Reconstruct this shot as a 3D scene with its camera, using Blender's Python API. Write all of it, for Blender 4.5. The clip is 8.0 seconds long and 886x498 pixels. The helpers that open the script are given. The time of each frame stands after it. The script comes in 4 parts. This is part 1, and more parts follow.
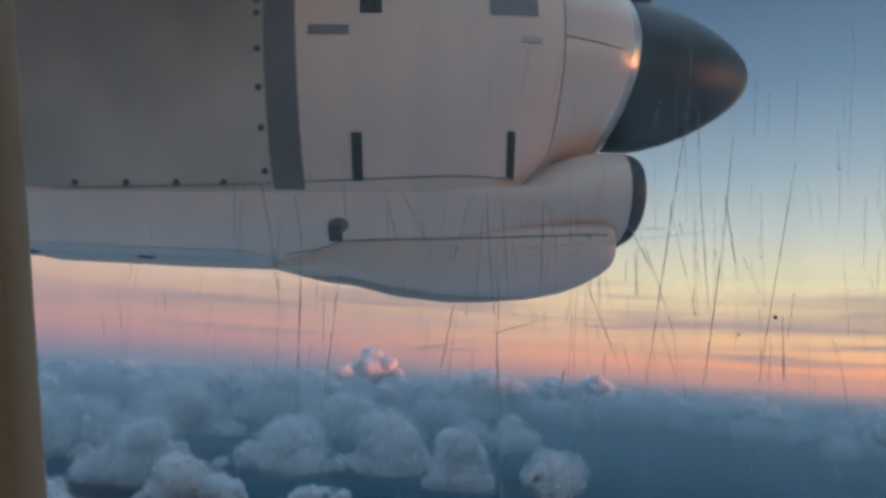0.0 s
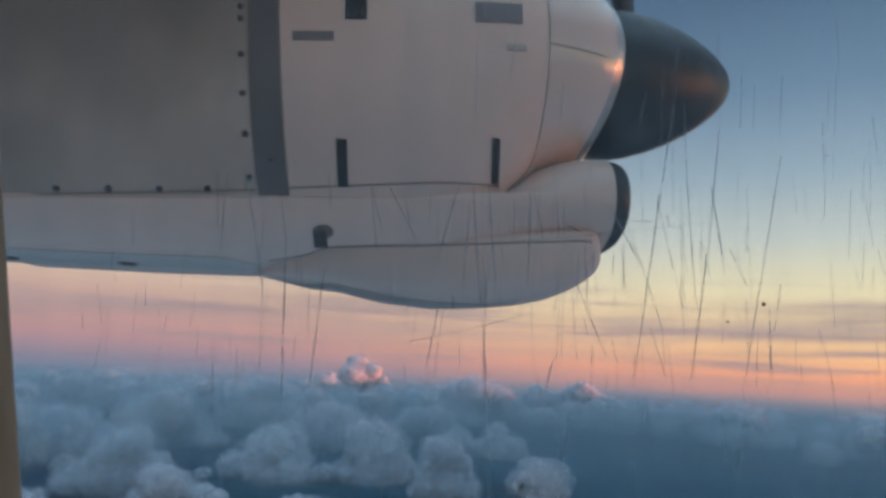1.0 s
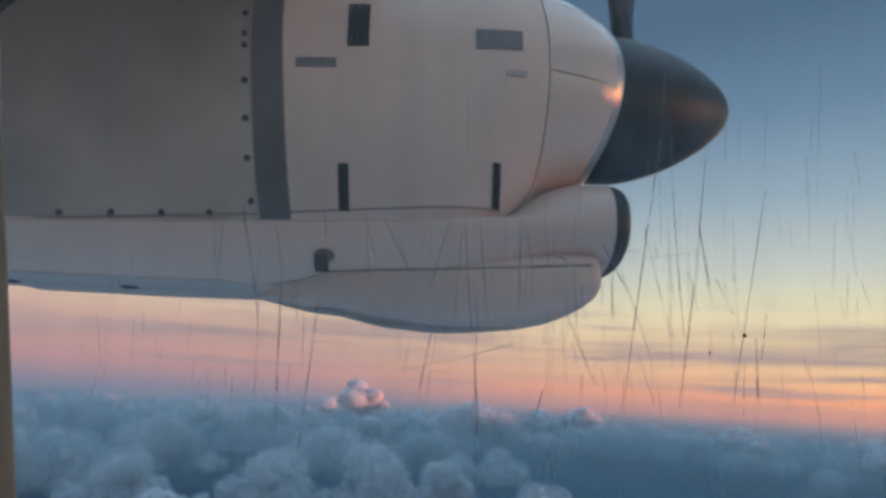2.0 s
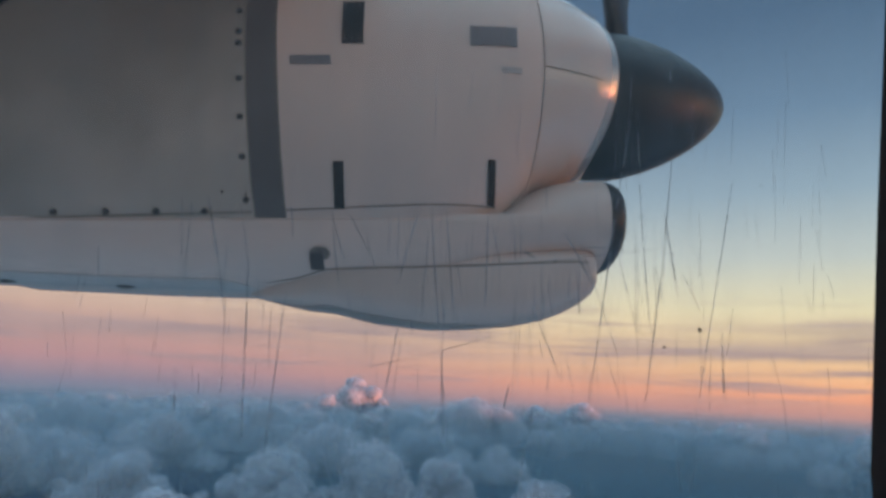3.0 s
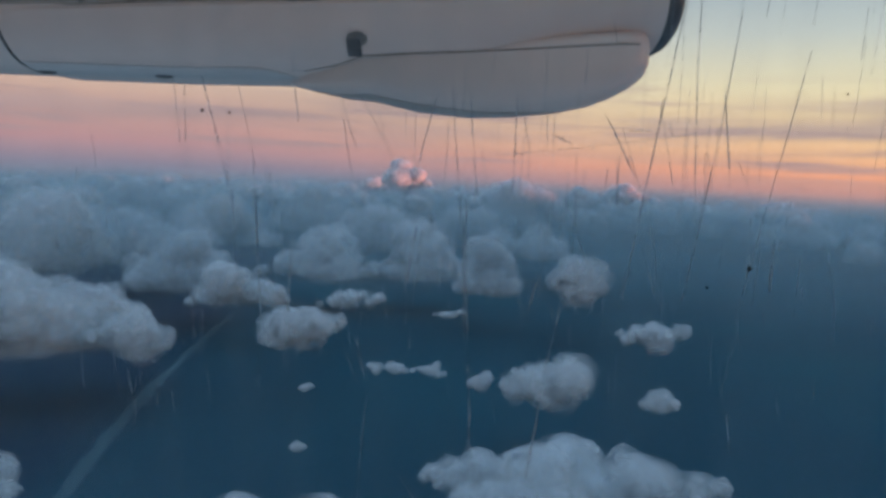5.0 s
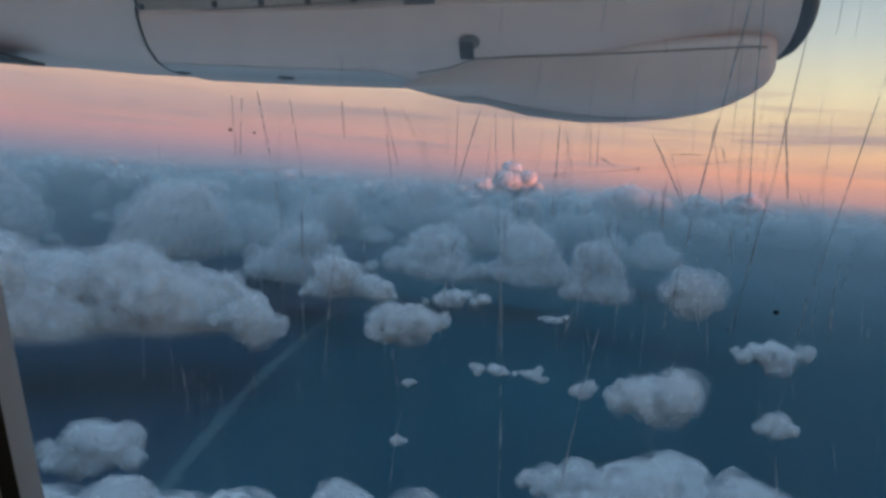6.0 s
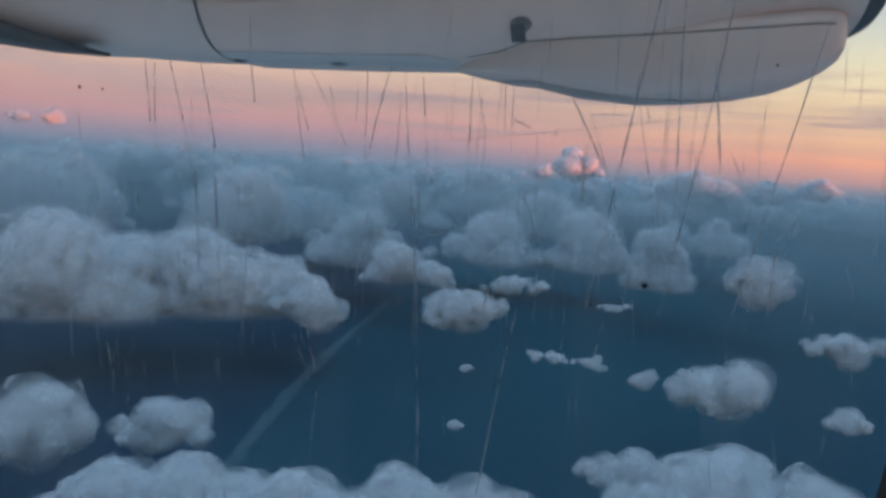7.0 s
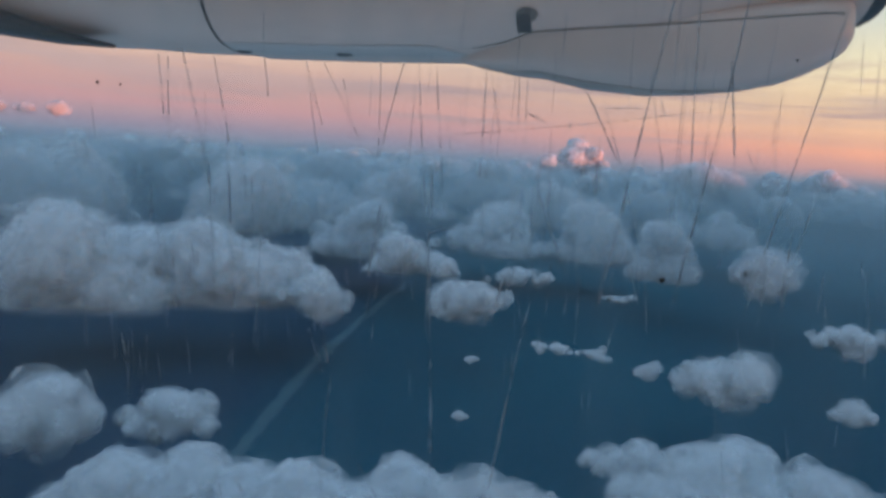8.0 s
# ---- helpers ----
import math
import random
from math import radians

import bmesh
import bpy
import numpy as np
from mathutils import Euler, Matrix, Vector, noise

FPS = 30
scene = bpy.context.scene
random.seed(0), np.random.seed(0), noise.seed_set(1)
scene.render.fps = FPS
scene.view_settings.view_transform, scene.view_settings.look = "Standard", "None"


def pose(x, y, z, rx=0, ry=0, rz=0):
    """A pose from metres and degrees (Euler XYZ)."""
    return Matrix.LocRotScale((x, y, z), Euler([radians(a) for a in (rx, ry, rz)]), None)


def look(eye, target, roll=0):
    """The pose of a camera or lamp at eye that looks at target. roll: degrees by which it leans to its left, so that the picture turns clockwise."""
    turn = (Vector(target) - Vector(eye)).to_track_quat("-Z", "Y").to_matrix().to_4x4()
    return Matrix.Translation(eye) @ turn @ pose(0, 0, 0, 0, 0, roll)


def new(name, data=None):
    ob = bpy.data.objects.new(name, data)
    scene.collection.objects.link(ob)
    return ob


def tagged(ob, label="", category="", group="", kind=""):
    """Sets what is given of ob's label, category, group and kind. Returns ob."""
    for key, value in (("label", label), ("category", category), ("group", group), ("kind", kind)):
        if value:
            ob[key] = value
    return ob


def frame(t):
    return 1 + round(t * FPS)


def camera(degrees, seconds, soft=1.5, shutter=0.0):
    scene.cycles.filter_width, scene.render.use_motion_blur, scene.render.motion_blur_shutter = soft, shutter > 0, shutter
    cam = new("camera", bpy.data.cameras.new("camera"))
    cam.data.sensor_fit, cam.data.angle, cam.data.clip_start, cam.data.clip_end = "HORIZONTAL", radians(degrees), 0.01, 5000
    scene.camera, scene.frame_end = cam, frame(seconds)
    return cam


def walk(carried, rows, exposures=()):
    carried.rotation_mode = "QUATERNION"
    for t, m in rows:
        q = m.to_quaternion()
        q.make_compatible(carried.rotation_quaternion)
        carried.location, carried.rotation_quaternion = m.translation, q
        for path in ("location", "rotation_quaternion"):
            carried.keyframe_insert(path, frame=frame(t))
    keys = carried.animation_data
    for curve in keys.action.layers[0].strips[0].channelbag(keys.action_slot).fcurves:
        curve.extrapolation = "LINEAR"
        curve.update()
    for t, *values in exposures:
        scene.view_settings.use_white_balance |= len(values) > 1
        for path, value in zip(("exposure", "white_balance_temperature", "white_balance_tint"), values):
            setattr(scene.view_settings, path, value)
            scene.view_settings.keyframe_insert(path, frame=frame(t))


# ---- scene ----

cam = camera(65.21, 8.0, soft=3.4)
PATH = [
    (0, pose(0.0188, 0.0406, 0.0522, 99.272, -3.286, 0.064)),
    (0.5, pose(0.0198, 0.0445, 0.0496, 100.182, -3.056, -1.380)),
    (1, pose(0.0187, 0.0427, 0.0491, 99.949, -3.018, -1.133)),
    (1.5, pose(0.0189, 0.0395, 0.0498, 101.908, -3.278, -0.971)),
    (3, pose(0.0279, 0.0388, 0.0502, 101.683, -2.770, -1.164)),
    (3.5, pose(0.0310, 0.0412, 0.0525, 101.237, -2.321, -0.197)),
    (4, pose(0.0321, 0.0428, 0.0562, 99.189, -2.393, 1.353)),
    (4.2, pose(0.0319, 0.0457, 0.0620, 96.089, -2.475, 1.658)),
    (4.5, pose(0.0315, 0.0500, 0.0706, 89.766, -2.599, 2.114)),
    (4.7, pose(0.0312, 0.0508, 0.0730, 85.431, -2.553, 2.260)),
    (5.8, pose(0.0333, 0.0526, 0.0789, 82.297, -3.982, 7.170)),
    (6, pose(0.0457, 0.0540, 0.0794, 83.243, -4.151, 11.525)),
    (6.5, pose(0.0706, 0.0715, 0.0764, 82.035, -4.211, 14.084)),
    (7, pose(0.0723, 0.0705, 0.0773, 81.779, -3.897, 16.360)),
    (7.5, pose(0.0718, 0.0709, 0.0771, 81.295, -3.734, 16.732)),
    (8, pose(0.0708, 0.0696, 0.0777, 81.033, -3.837, 16.749)),
]

walk(cam, PATH, exposures=[(0.0, 0.59, 6880, 12), (4.5, 0.59, 6880, 12), (5.8, 0.66, 6880, 12), (6.5, 0.70, 6880, 12), (8.0, 0.82, 6880, 12)])

# ------------------------------------------------------------ small helpers
NOSE_UP = 2.9                                  # the aircraft flies with its nose slightly raised
AIR = pose(0, 0, 0, 0.863, 0, -0.502) @ pose(0, 0, 0, 0, -NOSE_UP, 0)   # aircraft axes: x forward, y outboard, z up; a slight bank


def lin(r, g, b):
    return tuple(c / 12.92 if c <= 0.04045 else ((c + 0.055) / 1.055) ** 2.4 for c in (r, g, b))


def smooth(me, angle=40):
    me.polygons.foreach_set("use_smooth", [True] * len(me.polygons))
    me.set_sharp_from_angle(angle=radians(angle))
    return me


def to_mesh(name, bm, material, angle=40):
    me = bpy.data.meshes.new(name)
    bmesh.ops.recalc_face_normals(bm, faces=bm.faces)
    bm.to_mesh(me)
    bm.free()
    me.materials.append(material)
    return smooth(me, angle)


def thing(name, label, category, group="", kind="", m=AIR):
    ob = tagged(new(name), label, category, group, kind)
    ob.matrix_basis = m
    return ob


def part(name, bm, material, parent, label="", angle=40):
    ob = new(name, to_mesh(name, bm, material, angle))
    ob.parent = parent
    return tagged(ob, label)


def loft(rings, close_ends=False, cyclic=True):
    """A skin over rings of points with equal counts."""
    bm = bmesh.new()
    vs = [[bm.verts.new(p) for p in r] for r in rings]
    n = len(vs[0])
    for a, b in zip(vs, vs[1:]):
        for i in range(n if cyclic else n - 1):
            j = (i + 1) % n
            bm.faces.new((a[i], a[j], b[j], b[i]))
    if close_ends:
        bm.faces.new(vs[0])
        bm.faces.new(vs[-1])
    return bm


def box(bm, x0, x1, y0, y1, z0, z1):
    v = [bm.verts.new((x, y, z)) for x in (x0, x1) for y in (y0, y1) for z in (z0, z1)]
    for f in ((0, 1, 3, 2), (4, 6, 7, 5), (0, 4, 5, 1), (2, 3, 7, 6), (0, 2, 6, 4), (1, 5, 7, 3)):
        bm.faces.new([v[i] for i in f])
    return bm


# ------------------------------------------------------------ sky and light
scene.cycles.transparent_max_bounces = 48      # several thin veils lie one behind the other
SUN_AZ, SUN_EL = 103, 0.12                       # degrees to the right of straight out, and over the horizon
world = bpy.data.worlds.new("world")
scene.world = world
world.use_nodes = True
nt = world.node_tree
nt.nodes.clear()


def link(tree, a, b):
    tree.links.new(a, b)


def math_node(tree, op, a, b=None, clamp=False):
    n = tree.nodes.new("ShaderNodeMath")
    n.operation, n.use_clamp = op, clamp
    for i, v in enumerate((a, b)):
        if v is None:
            continue
        if isinstance(v, (int, float)):
            n.inputs[i].default_value = v
        else:
            tree.links.new(v, n.inputs[i])
    return n.outputs[0]


def mix_color(tree, fac, a, b, blend="MIX"):
    n = tree.nodes.new("ShaderNodeMix")
    n.data_type, n.blend_type = "RGBA", blend
    for s, v in ((n.inputs[0], fac), (n.inputs[6], a), (n.inputs[7], b)):
        if isinstance(v, (int, float)):
            s.default_value = v
        elif isinstance(v, tuple):
            s.default_value = (*v, 1)
        else:
            tree.links.new(v, s)
    return n.outputs[2]


def ramp(tree, fac, stops):
    n = tree.nodes.new("ShaderNodeValToRGB")
    e = n.color_ramp.elements
    while len(e) < len(stops):
        e.new(0.5)
    for el, (p, c) in zip(e, stops):
        el.position, el.color = p, (*c, 1)
    tree.links.new(fac, n.inputs[0])
    return n.outputs[0]


coord = nt.nodes.new("ShaderNodeTexCoord")
split = nt.nodes.new("ShaderNodeSeparateXYZ")
link(nt, coord.outputs["Generated"], split.inputs[0])
height = math_node(nt, "MULTIPLY", math_node(nt, "ARCSINE", split.outputs[2]), 57.2958)
drift = nt.nodes.new("ShaderNodeTexNoise")
stretch = nt.nodes.new("ShaderNodeVectorMath")
stretch.operation = "MULTIPLY"
stretch.inputs[1].default_value = (2.2, 2.2, 46)
link(nt, coord.outputs["Generated"], stretch.inputs[0])
link(nt, stretch.outputs[0], drift.inputs["Vector"])
drift.inputs["Scale"].default_value, drift.inputs["Detail"].default_value, drift.inputs["Roughness"].default_value = 1.6, 5, 0.55


def sky_ramp(rows):
    t = math_node(nt, "DIVIDE", math_node(nt, "ADD", height, 10), 60, clamp=True)
    return ramp(nt, t, [((el + 10) / 60, lin(*c)) for el, c in rows])


left_sky = sky_ramp([(-10, (.16, .30, .42)), (-3, (.30, .41, .52)), (-1.2, (.42, .47, .56)), (-.4, (.47, .46, .54)), (.6, (.58, .49, .54)), (1.6, (.66, .51, .53)),
                     (3.2, (.70, .55, .54)), (5, (.72, .61, .57)), (7.5, (.75, .69, .63)), (10, (.69, .69, .67)), (15, (.55, .61, .66)),
                     (21, (.39, .48, .58)), (28, (.29, .38, .49)), (36, (.27, .36, .47)), (50, (.60, .75, .87))])
right_sky = sky_ramp([(-10, (.18, .31, .43)), (-3, (.34, .42, .50)), (-1.2, (.46, .47, .53)), (-.3, (.70, .52, .50)), (1.0, (.87, .60, .47)),
                      (2.4, (.88, .69, .52)), (4.5, (.85, .75, .59)), (7.5, (.80, .78, .67)), (11, (.67, .71, .71)), (16, (.51, .60, .67)),
                      (22, (.37, .475, .58)), (29, (.27, .37, .48)), (36, (.26, .36, .47)), (50, (.60, .75, .87))])
turn = nt.nodes.new("ShaderNodeMapRange")
turn.interpolation_type = "SMOOTHSTEP"
turn.inputs[1].default_value, turn.inputs[2].default_value = -0.45, 0.65
link(nt, split.outputs[0], turn.inputs[0])
sky = mix_color(nt, turn.outputs[0], left_sky, right_sky)
# thin grey-violet cirrus banks low over the horizon
low = nt.nodes.new("ShaderNodeMapRange")
low.interpolation_type = "SMOOTHSTEP"
low.inputs[1].default_value, low.inputs[2].default_value = 9.5, 3.5
link(nt, height, low.inputs[0])
bank = nt.nodes.new("ShaderNodeMapRange")
bank.interpolation_type = "SMOOTHSTEP"
bank.inputs[1].default_value, bank.inputs[2].default_value = 0.50, 0.66
link(nt, drift.outputs[0], bank.inputs[0])
over = nt.nodes.new("ShaderNodeMapRange")
over.interpolation_type = "SMOOTHSTEP"
over.inputs[1].default_value, over.inputs[2].default_value = -0.6, 1.6
link(nt, height, over.inputs[0])
broad = nt.nodes.new("ShaderNodeTexNoise")
stretch2 = nt.nodes.new("ShaderNodeVectorMath")
stretch2.operation = "MULTIPLY"
stretch2.inputs[1].default_value = (2.6, 2.6, 40)
link(nt, coord.outputs["Generated"], stretch2.inputs[0])
link(nt, stretch2.outputs[0], broad.inputs["Vector"])
broad.inputs["Scale"].default_value, broad.inputs["Detail"].default_value, broad.inputs["Roughness"].default_value = .9, 3, .5
thick = nt.nodes.new("ShaderNodeMapRange")
thick.interpolation_type = "SMOOTHSTEP"
thick.inputs[1].default_value, thick.inputs[2].default_value, thick.inputs[4].default_value = .50, .62, .62
link(nt, broad.outputs[0], thick.inputs[0])
level = nt.nodes.new("ShaderNodeMapRange")
level.interpolation_type = "SMOOTHSTEP"
level.inputs[1].default_value, level.inputs[2].default_value = 8.0, 5.5
link(nt, height, level.inputs[0])
rise = nt.nodes.new("ShaderNodeMapRange")
rise.interpolation_type = "SMOOTHSTEP"
rise.inputs[1].default_value, rise.inputs[2].default_value = 2.0, 4.0
link(nt, height, rise.inputs[0])
banks = math_node(nt, "MULTIPLY", thick.outputs[0], math_node(nt, "MULTIPLY", level.outputs[0], rise.outputs[0]))
sky = mix_color(nt, banks, sky, lin(.60, .54, .56))
veil = math_node(nt, "MULTIPLY", math_node(nt, "MULTIPLY", low.outputs[0], bank.outputs[0]), math_node(nt, "MULTIPLY", over.outputs[0], 0.75))
sky = mix_color(nt, veil, sky, lin(.57, .50, .53))
# longer bars of cirrus with a ragged edge: azimuth, elevation, half length, half depth, weight
azim = math_node(nt, "MULTIPLY", math_node(nt, "ARCTAN2", split.outputs[0], split.outputs[1]), 57.2958)
for az, el, long, deep, weight in ((33, 5.5, 10, .75, .75), (36, 3.9, 15, .75, .9), (20, 2.3, 16, .35, .5), (-22, 3.5, 22, .75, .7), (-34, 2.2, 14, .6, .4), (-2, 4.6, 18, .5, .4), (6, 1.7, 18, .35, .4)):
    u = math_node(nt, "DIVIDE", math_node(nt, "SUBTRACT", azim, az), long)
    v = math_node(nt, "SUBTRACT", height, el)
    v = math_node(nt, "ADD", v, math_node(nt, "MULTIPLY", math_node(nt, "SUBTRACT", broad.outputs[0], .5), 4.5))
    v = math_node(nt, "DIVIDE", v, deep)
    d2 = math_node(nt, "ADD", math_node(nt, "MULTIPLY", u, u), math_node(nt, "MULTIPLY", v, v))
    mask = math_node(nt, "MULTIPLY", math_node(nt, "EXPONENT", math_node(nt, "MULTIPLY", d2, -1.0)), weight)
    torn = math_node(nt, "MULTIPLY", mask, math_node(nt, "MULTIPLY", drift.outputs[0], 1.7), clamp=True)
    sky = mix_color(nt, torn, sky, lin(.56, .50, .52))
toward = nt.nodes.new("ShaderNodeVectorMath")
toward.operation = "DOT_PRODUCT"
toward.inputs[1].default_value = (math.sin(radians(SUN_AZ)), math.cos(radians(SUN_AZ)), 0.03)
link(nt, coord.outputs["Generated"], toward.inputs[0])
lobe = math_node(nt, "POWER", math_node(nt, "MAXIMUM", toward.outputs["Value"], 0.0), 45)
flat = nt.nodes.new("ShaderNodeMapRange")
flat.interpolation_type = "SMOOTHSTEP"
flat.inputs[1].default_value, flat.inputs[2].default_value = 14, 2
link(nt, height, flat.inputs[0])
lobe = math_node(nt, "MULTIPLY", math_node(nt, "MULTIPLY", lobe, flat.outputs[0]), over.outputs[0])
sky = mix_color(nt, lobe, sky, (3.4, 1.35, .52))
nishita = nt.nodes.new("ShaderNodeTexSky")
nishita.sky_type, nishita.sun_disc = "NISHITA", False
nishita.sun_elevation, nishita.sun_rotation = radians(SUN_EL), radians(SUN_AZ)
glow = nt.nodes.new("ShaderNodeBackground")
glow.inputs[1].default_value = 1.0
link(nt, sky, glow.inputs[0])
air = nt.nodes.new("ShaderNodeBackground")
air.inputs[1].default_value = 0.006
link(nt, nishita.outputs[0], air.inputs[0])
both = nt.nodes.new("ShaderNodeAddShader")
link(nt, glow.outputs[0], both.inputs[0])
link(nt, air.outputs[0], both.inputs[1])
out = nt.nodes.new("ShaderNodeOutputWorld")
link(nt, both.outputs[0], out.inputs[0])

sun = new("sun", bpy.data.lights.new("sun", "SUN"))
sun.data.energy, sun.data.angle, sun.data.color = 4.6, radians(0.5), (1.0, 0.29, 0.17)
away = Vector((math.sin(radians(SUN_AZ)), math.cos(radians(SUN_AZ)), math.tan(radians(SUN_EL))))
sun.matrix_basis = look(away * 50, (0, 0, 0))


# ------------------------------------------------------------ materials
def material(name, color, rough=0.6, metal=0.0, spots=0.0, spot_color=(0.3, 0.3, 0.3), scale=3.0, grain=0.0, grain_scale=60.0, bump=0.0, coat=0.0, stretch_by=None):
    m = bpy.data.materials.new(name)
    m.use_nodes = True
    t = m.node_tree
    b = t.nodes["Principled BSDF"]
    b.inputs["Roughness"].default_value, b.inputs["Metallic"].default_value = rough, metal
    b.inputs["Coat Weight"].default_value = coat
    c = t.nodes.new("ShaderNodeTexCoord").outputs["Object"]
    if stretch_by:
        mp = t.nodes.new("ShaderNodeMapping")
        mp.inputs["Scale"].default_value = stretch_by
        t.links.new(c, mp.inputs[0])
        c = mp.outputs[0]
    big, fine = (t.nodes.new("ShaderNodeTexNoise") for _ in range(2))
    for n, s in ((big, scale), (fine, grain_scale)):
        n.inputs["Scale"].default_value, n.inputs["Detail"].default_value, n.inputs["Roughness"].default_value = s, 6, 0.6
        t.links.new(c, n.inputs["Vector"])
    f = t.nodes.new("ShaderNodeMapRange")
    f.inputs[1].default_value, f.inputs[2].default_value, f.inputs[4].default_value = 0.42, 0.72, spots
    t.links.new(big.outputs[0], f.inputs[0])
    col = mix_color(t, f.outputs[0], tuple(color), tuple(spot_color))
    g = t.nodes.new("ShaderNodeMapRange")
    g.inputs[1].default_value, g.inputs[2].default_value, g.inputs[3].default_value, g.inputs[4].default_value = 0.3, 0.7, 1 - grain, 1 + grain
    t.links.new(fine.outputs[0], g.inputs[0])
    grey = t.nodes.new("ShaderNodeCombineColor")
    for i in range(3):
        t.links.new(g.outputs[0], grey.inputs[i])
    t.links.new(mix_color(t, 1.0, col, grey.outputs[0], "MULTIPLY"), b.inputs["Base Color"])
    if bump:
        bp = t.nodes.new("ShaderNodeBump")
        bp.inputs["Strength"].default_value, bp.inputs["Distance"].default_value = bump, 0.01
        t.links.new(fine.outputs[0], bp.inputs["Height"])
        t.links.new(bp.outputs[0], b.inputs["Normal"])
    return m


white_paint = material("white_paint", (.77, .60, .52), .42, spots=.55, spot_color=(.58, .49, .44), scale=2.6, stretch_by=(1.4, 1, .6), grain=.05, grain_scale=35, coat=.15)
gloss_paint = material("glossy_white_paint", (.76, .61, .53), .16, spots=.25, spot_color=(.54, .46, .41), scale=3, grain=.04, coat=1.0)
dirty_paint = material("stained_white_paint", (.62, .51, .44), .5, spots=.45, spot_color=(.32, .28, .23), scale=1.15, grain=.06, grain_scale=30)
belly_paint = material("belly_paint", (.82, .645, .56), .45, spots=.5, spot_color=(.60, .50, .45), scale=2.6, grain=.07, grain_scale=40, stretch_by=(.5, 1.5, 1.5))
band_metal = material("band_metal", (.17, .155, .15), .5, .35, spots=.4, spot_color=(.12, .105, .1), scale=6, grain=.08)


def add_dark_slant(m):
    """Darker colour that deepens aft and upwards in a ragged slant over the panel."""
    t = m.node_tree
    b = t.nodes["Principled BSDF"]
    paint = b.inputs["Base Color"].links[0].from_socket
    c = t.nodes.new("ShaderNodeTexCoord").outputs["Object"]
    n = t.nodes.new("ShaderNodeTexNoise")
    n.inputs["Scale"].default_value, n.inputs["Detail"].default_value = 2.0, 5
    t.links.new(c, n.inputs["Vector"])
    sp = t.nodes.new("ShaderNodeSeparateXYZ")
    t.links.new(c, sp.inputs[0])
    along = math_node(t, "SUBTRACT", sp.outputs[2], math_node(t, "MULTIPLY", sp.outputs[0], .5))
    ragged = math_node(t, "ADD", along, math_node(t, "MULTIPLY", n.outputs[0], .9))
    f = t.nodes.new("ShaderNodeMapRange")
    f.interpolation_type = "SMOOTHSTEP"
    f.inputs[1].default_value, f.inputs[2].default_value, f.inputs[4].default_value = 1.36, 2.25, .75
    t.links.new(ragged, f.inputs[0])
    t.links.new(mix_color(t, f.outputs[0], paint, (.13, .12, .10)), b.inputs["Base Color"])


add_dark_slant(dirty_paint)
lip_metal = material("polished_lip", (.66, .60, .55), .24, .6, spots=.2, spot_color=(.5, .48, .46), scale=8, grain=.03)
spinner_black = material("spinner_black", (.018, .021, .024), .42, spots=.85, spot_color=(.06, .068, .072), scale=9, grain=.25, grain_scale=60)
boot_rubber = material("boot_rubber", (.02, .021, .024), .4, grain=.2)
dark_hole = material("dark_recess", (.02, .02, .022), .8, grain=.2)
seam_dark = material("seam_sealant", (.27, .23, .20), .8, grain=.2)
fastener = material("fastener_steel", (.08, .075, .075), .5, .5, grain=.2)
faded_grey = material("faded_placard", (.50, .45, .42), .7, grain=.1)
tag_grey = material("tag_grey", (.22, .21, .22), .7, grain=.1)
trim_beige = material("cabin_trim", (.60, .51, .40), .6, spots=.3, spot_color=(.52, .45, .36), scale=9, grain=.05, bump=.1)
frame_grey = material("window_frame_grey", (.40, .41, .42), .5, grain=.05)
gasket_black = material("gasket_black", (.015, .015, .016), .6, grain=.2)
cabin_cloth = material("cabin_lining", (.55, .52, .48), .8, grain=.1, bump=.1)


def scratch_material():
    m = bpy.data.materials.new("scratched_acrylic")
    m.use_nodes = True
    t = m.node_tree
    t.nodes.remove(t.nodes["Principled BSDF"])
    b = t.nodes.new("ShaderNodeBsdfTranslucent")
    b.inputs[0].default_value = (.56, .60, .64, 1)
    n = t.nodes.new("ShaderNodeTexNoise")
    n.inputs["Scale"].default_value, n.inputs["Detail"].default_value = 260, 3
    t.links.new(t.nodes.new("ShaderNodeTexCoord").outputs["Object"], n.inputs["Vector"])
    f = t.nodes.new("ShaderNodeMapRange")
    f.inputs[1].default_value, f.inputs[2].default_value, f.inputs[3].default_value, f.inputs[4].default_value = .36, .62, .15, .62
    t.links.new(n.outputs[0], f.inputs[0])
    clear = t.nodes.new("ShaderNodeBsdfTransparent")
    mx = t.nodes.new("ShaderNodeMixShader")
    t.links.new(f.outputs[0], mx.inputs[0])
    t.links.new(clear.outputs[0], mx.inputs[1])
    t.links.new(b.outputs[0], mx.inputs[2])
    t.links.new(mx.outputs[0], t.nodes["Material Output"].inputs[0])
    return m


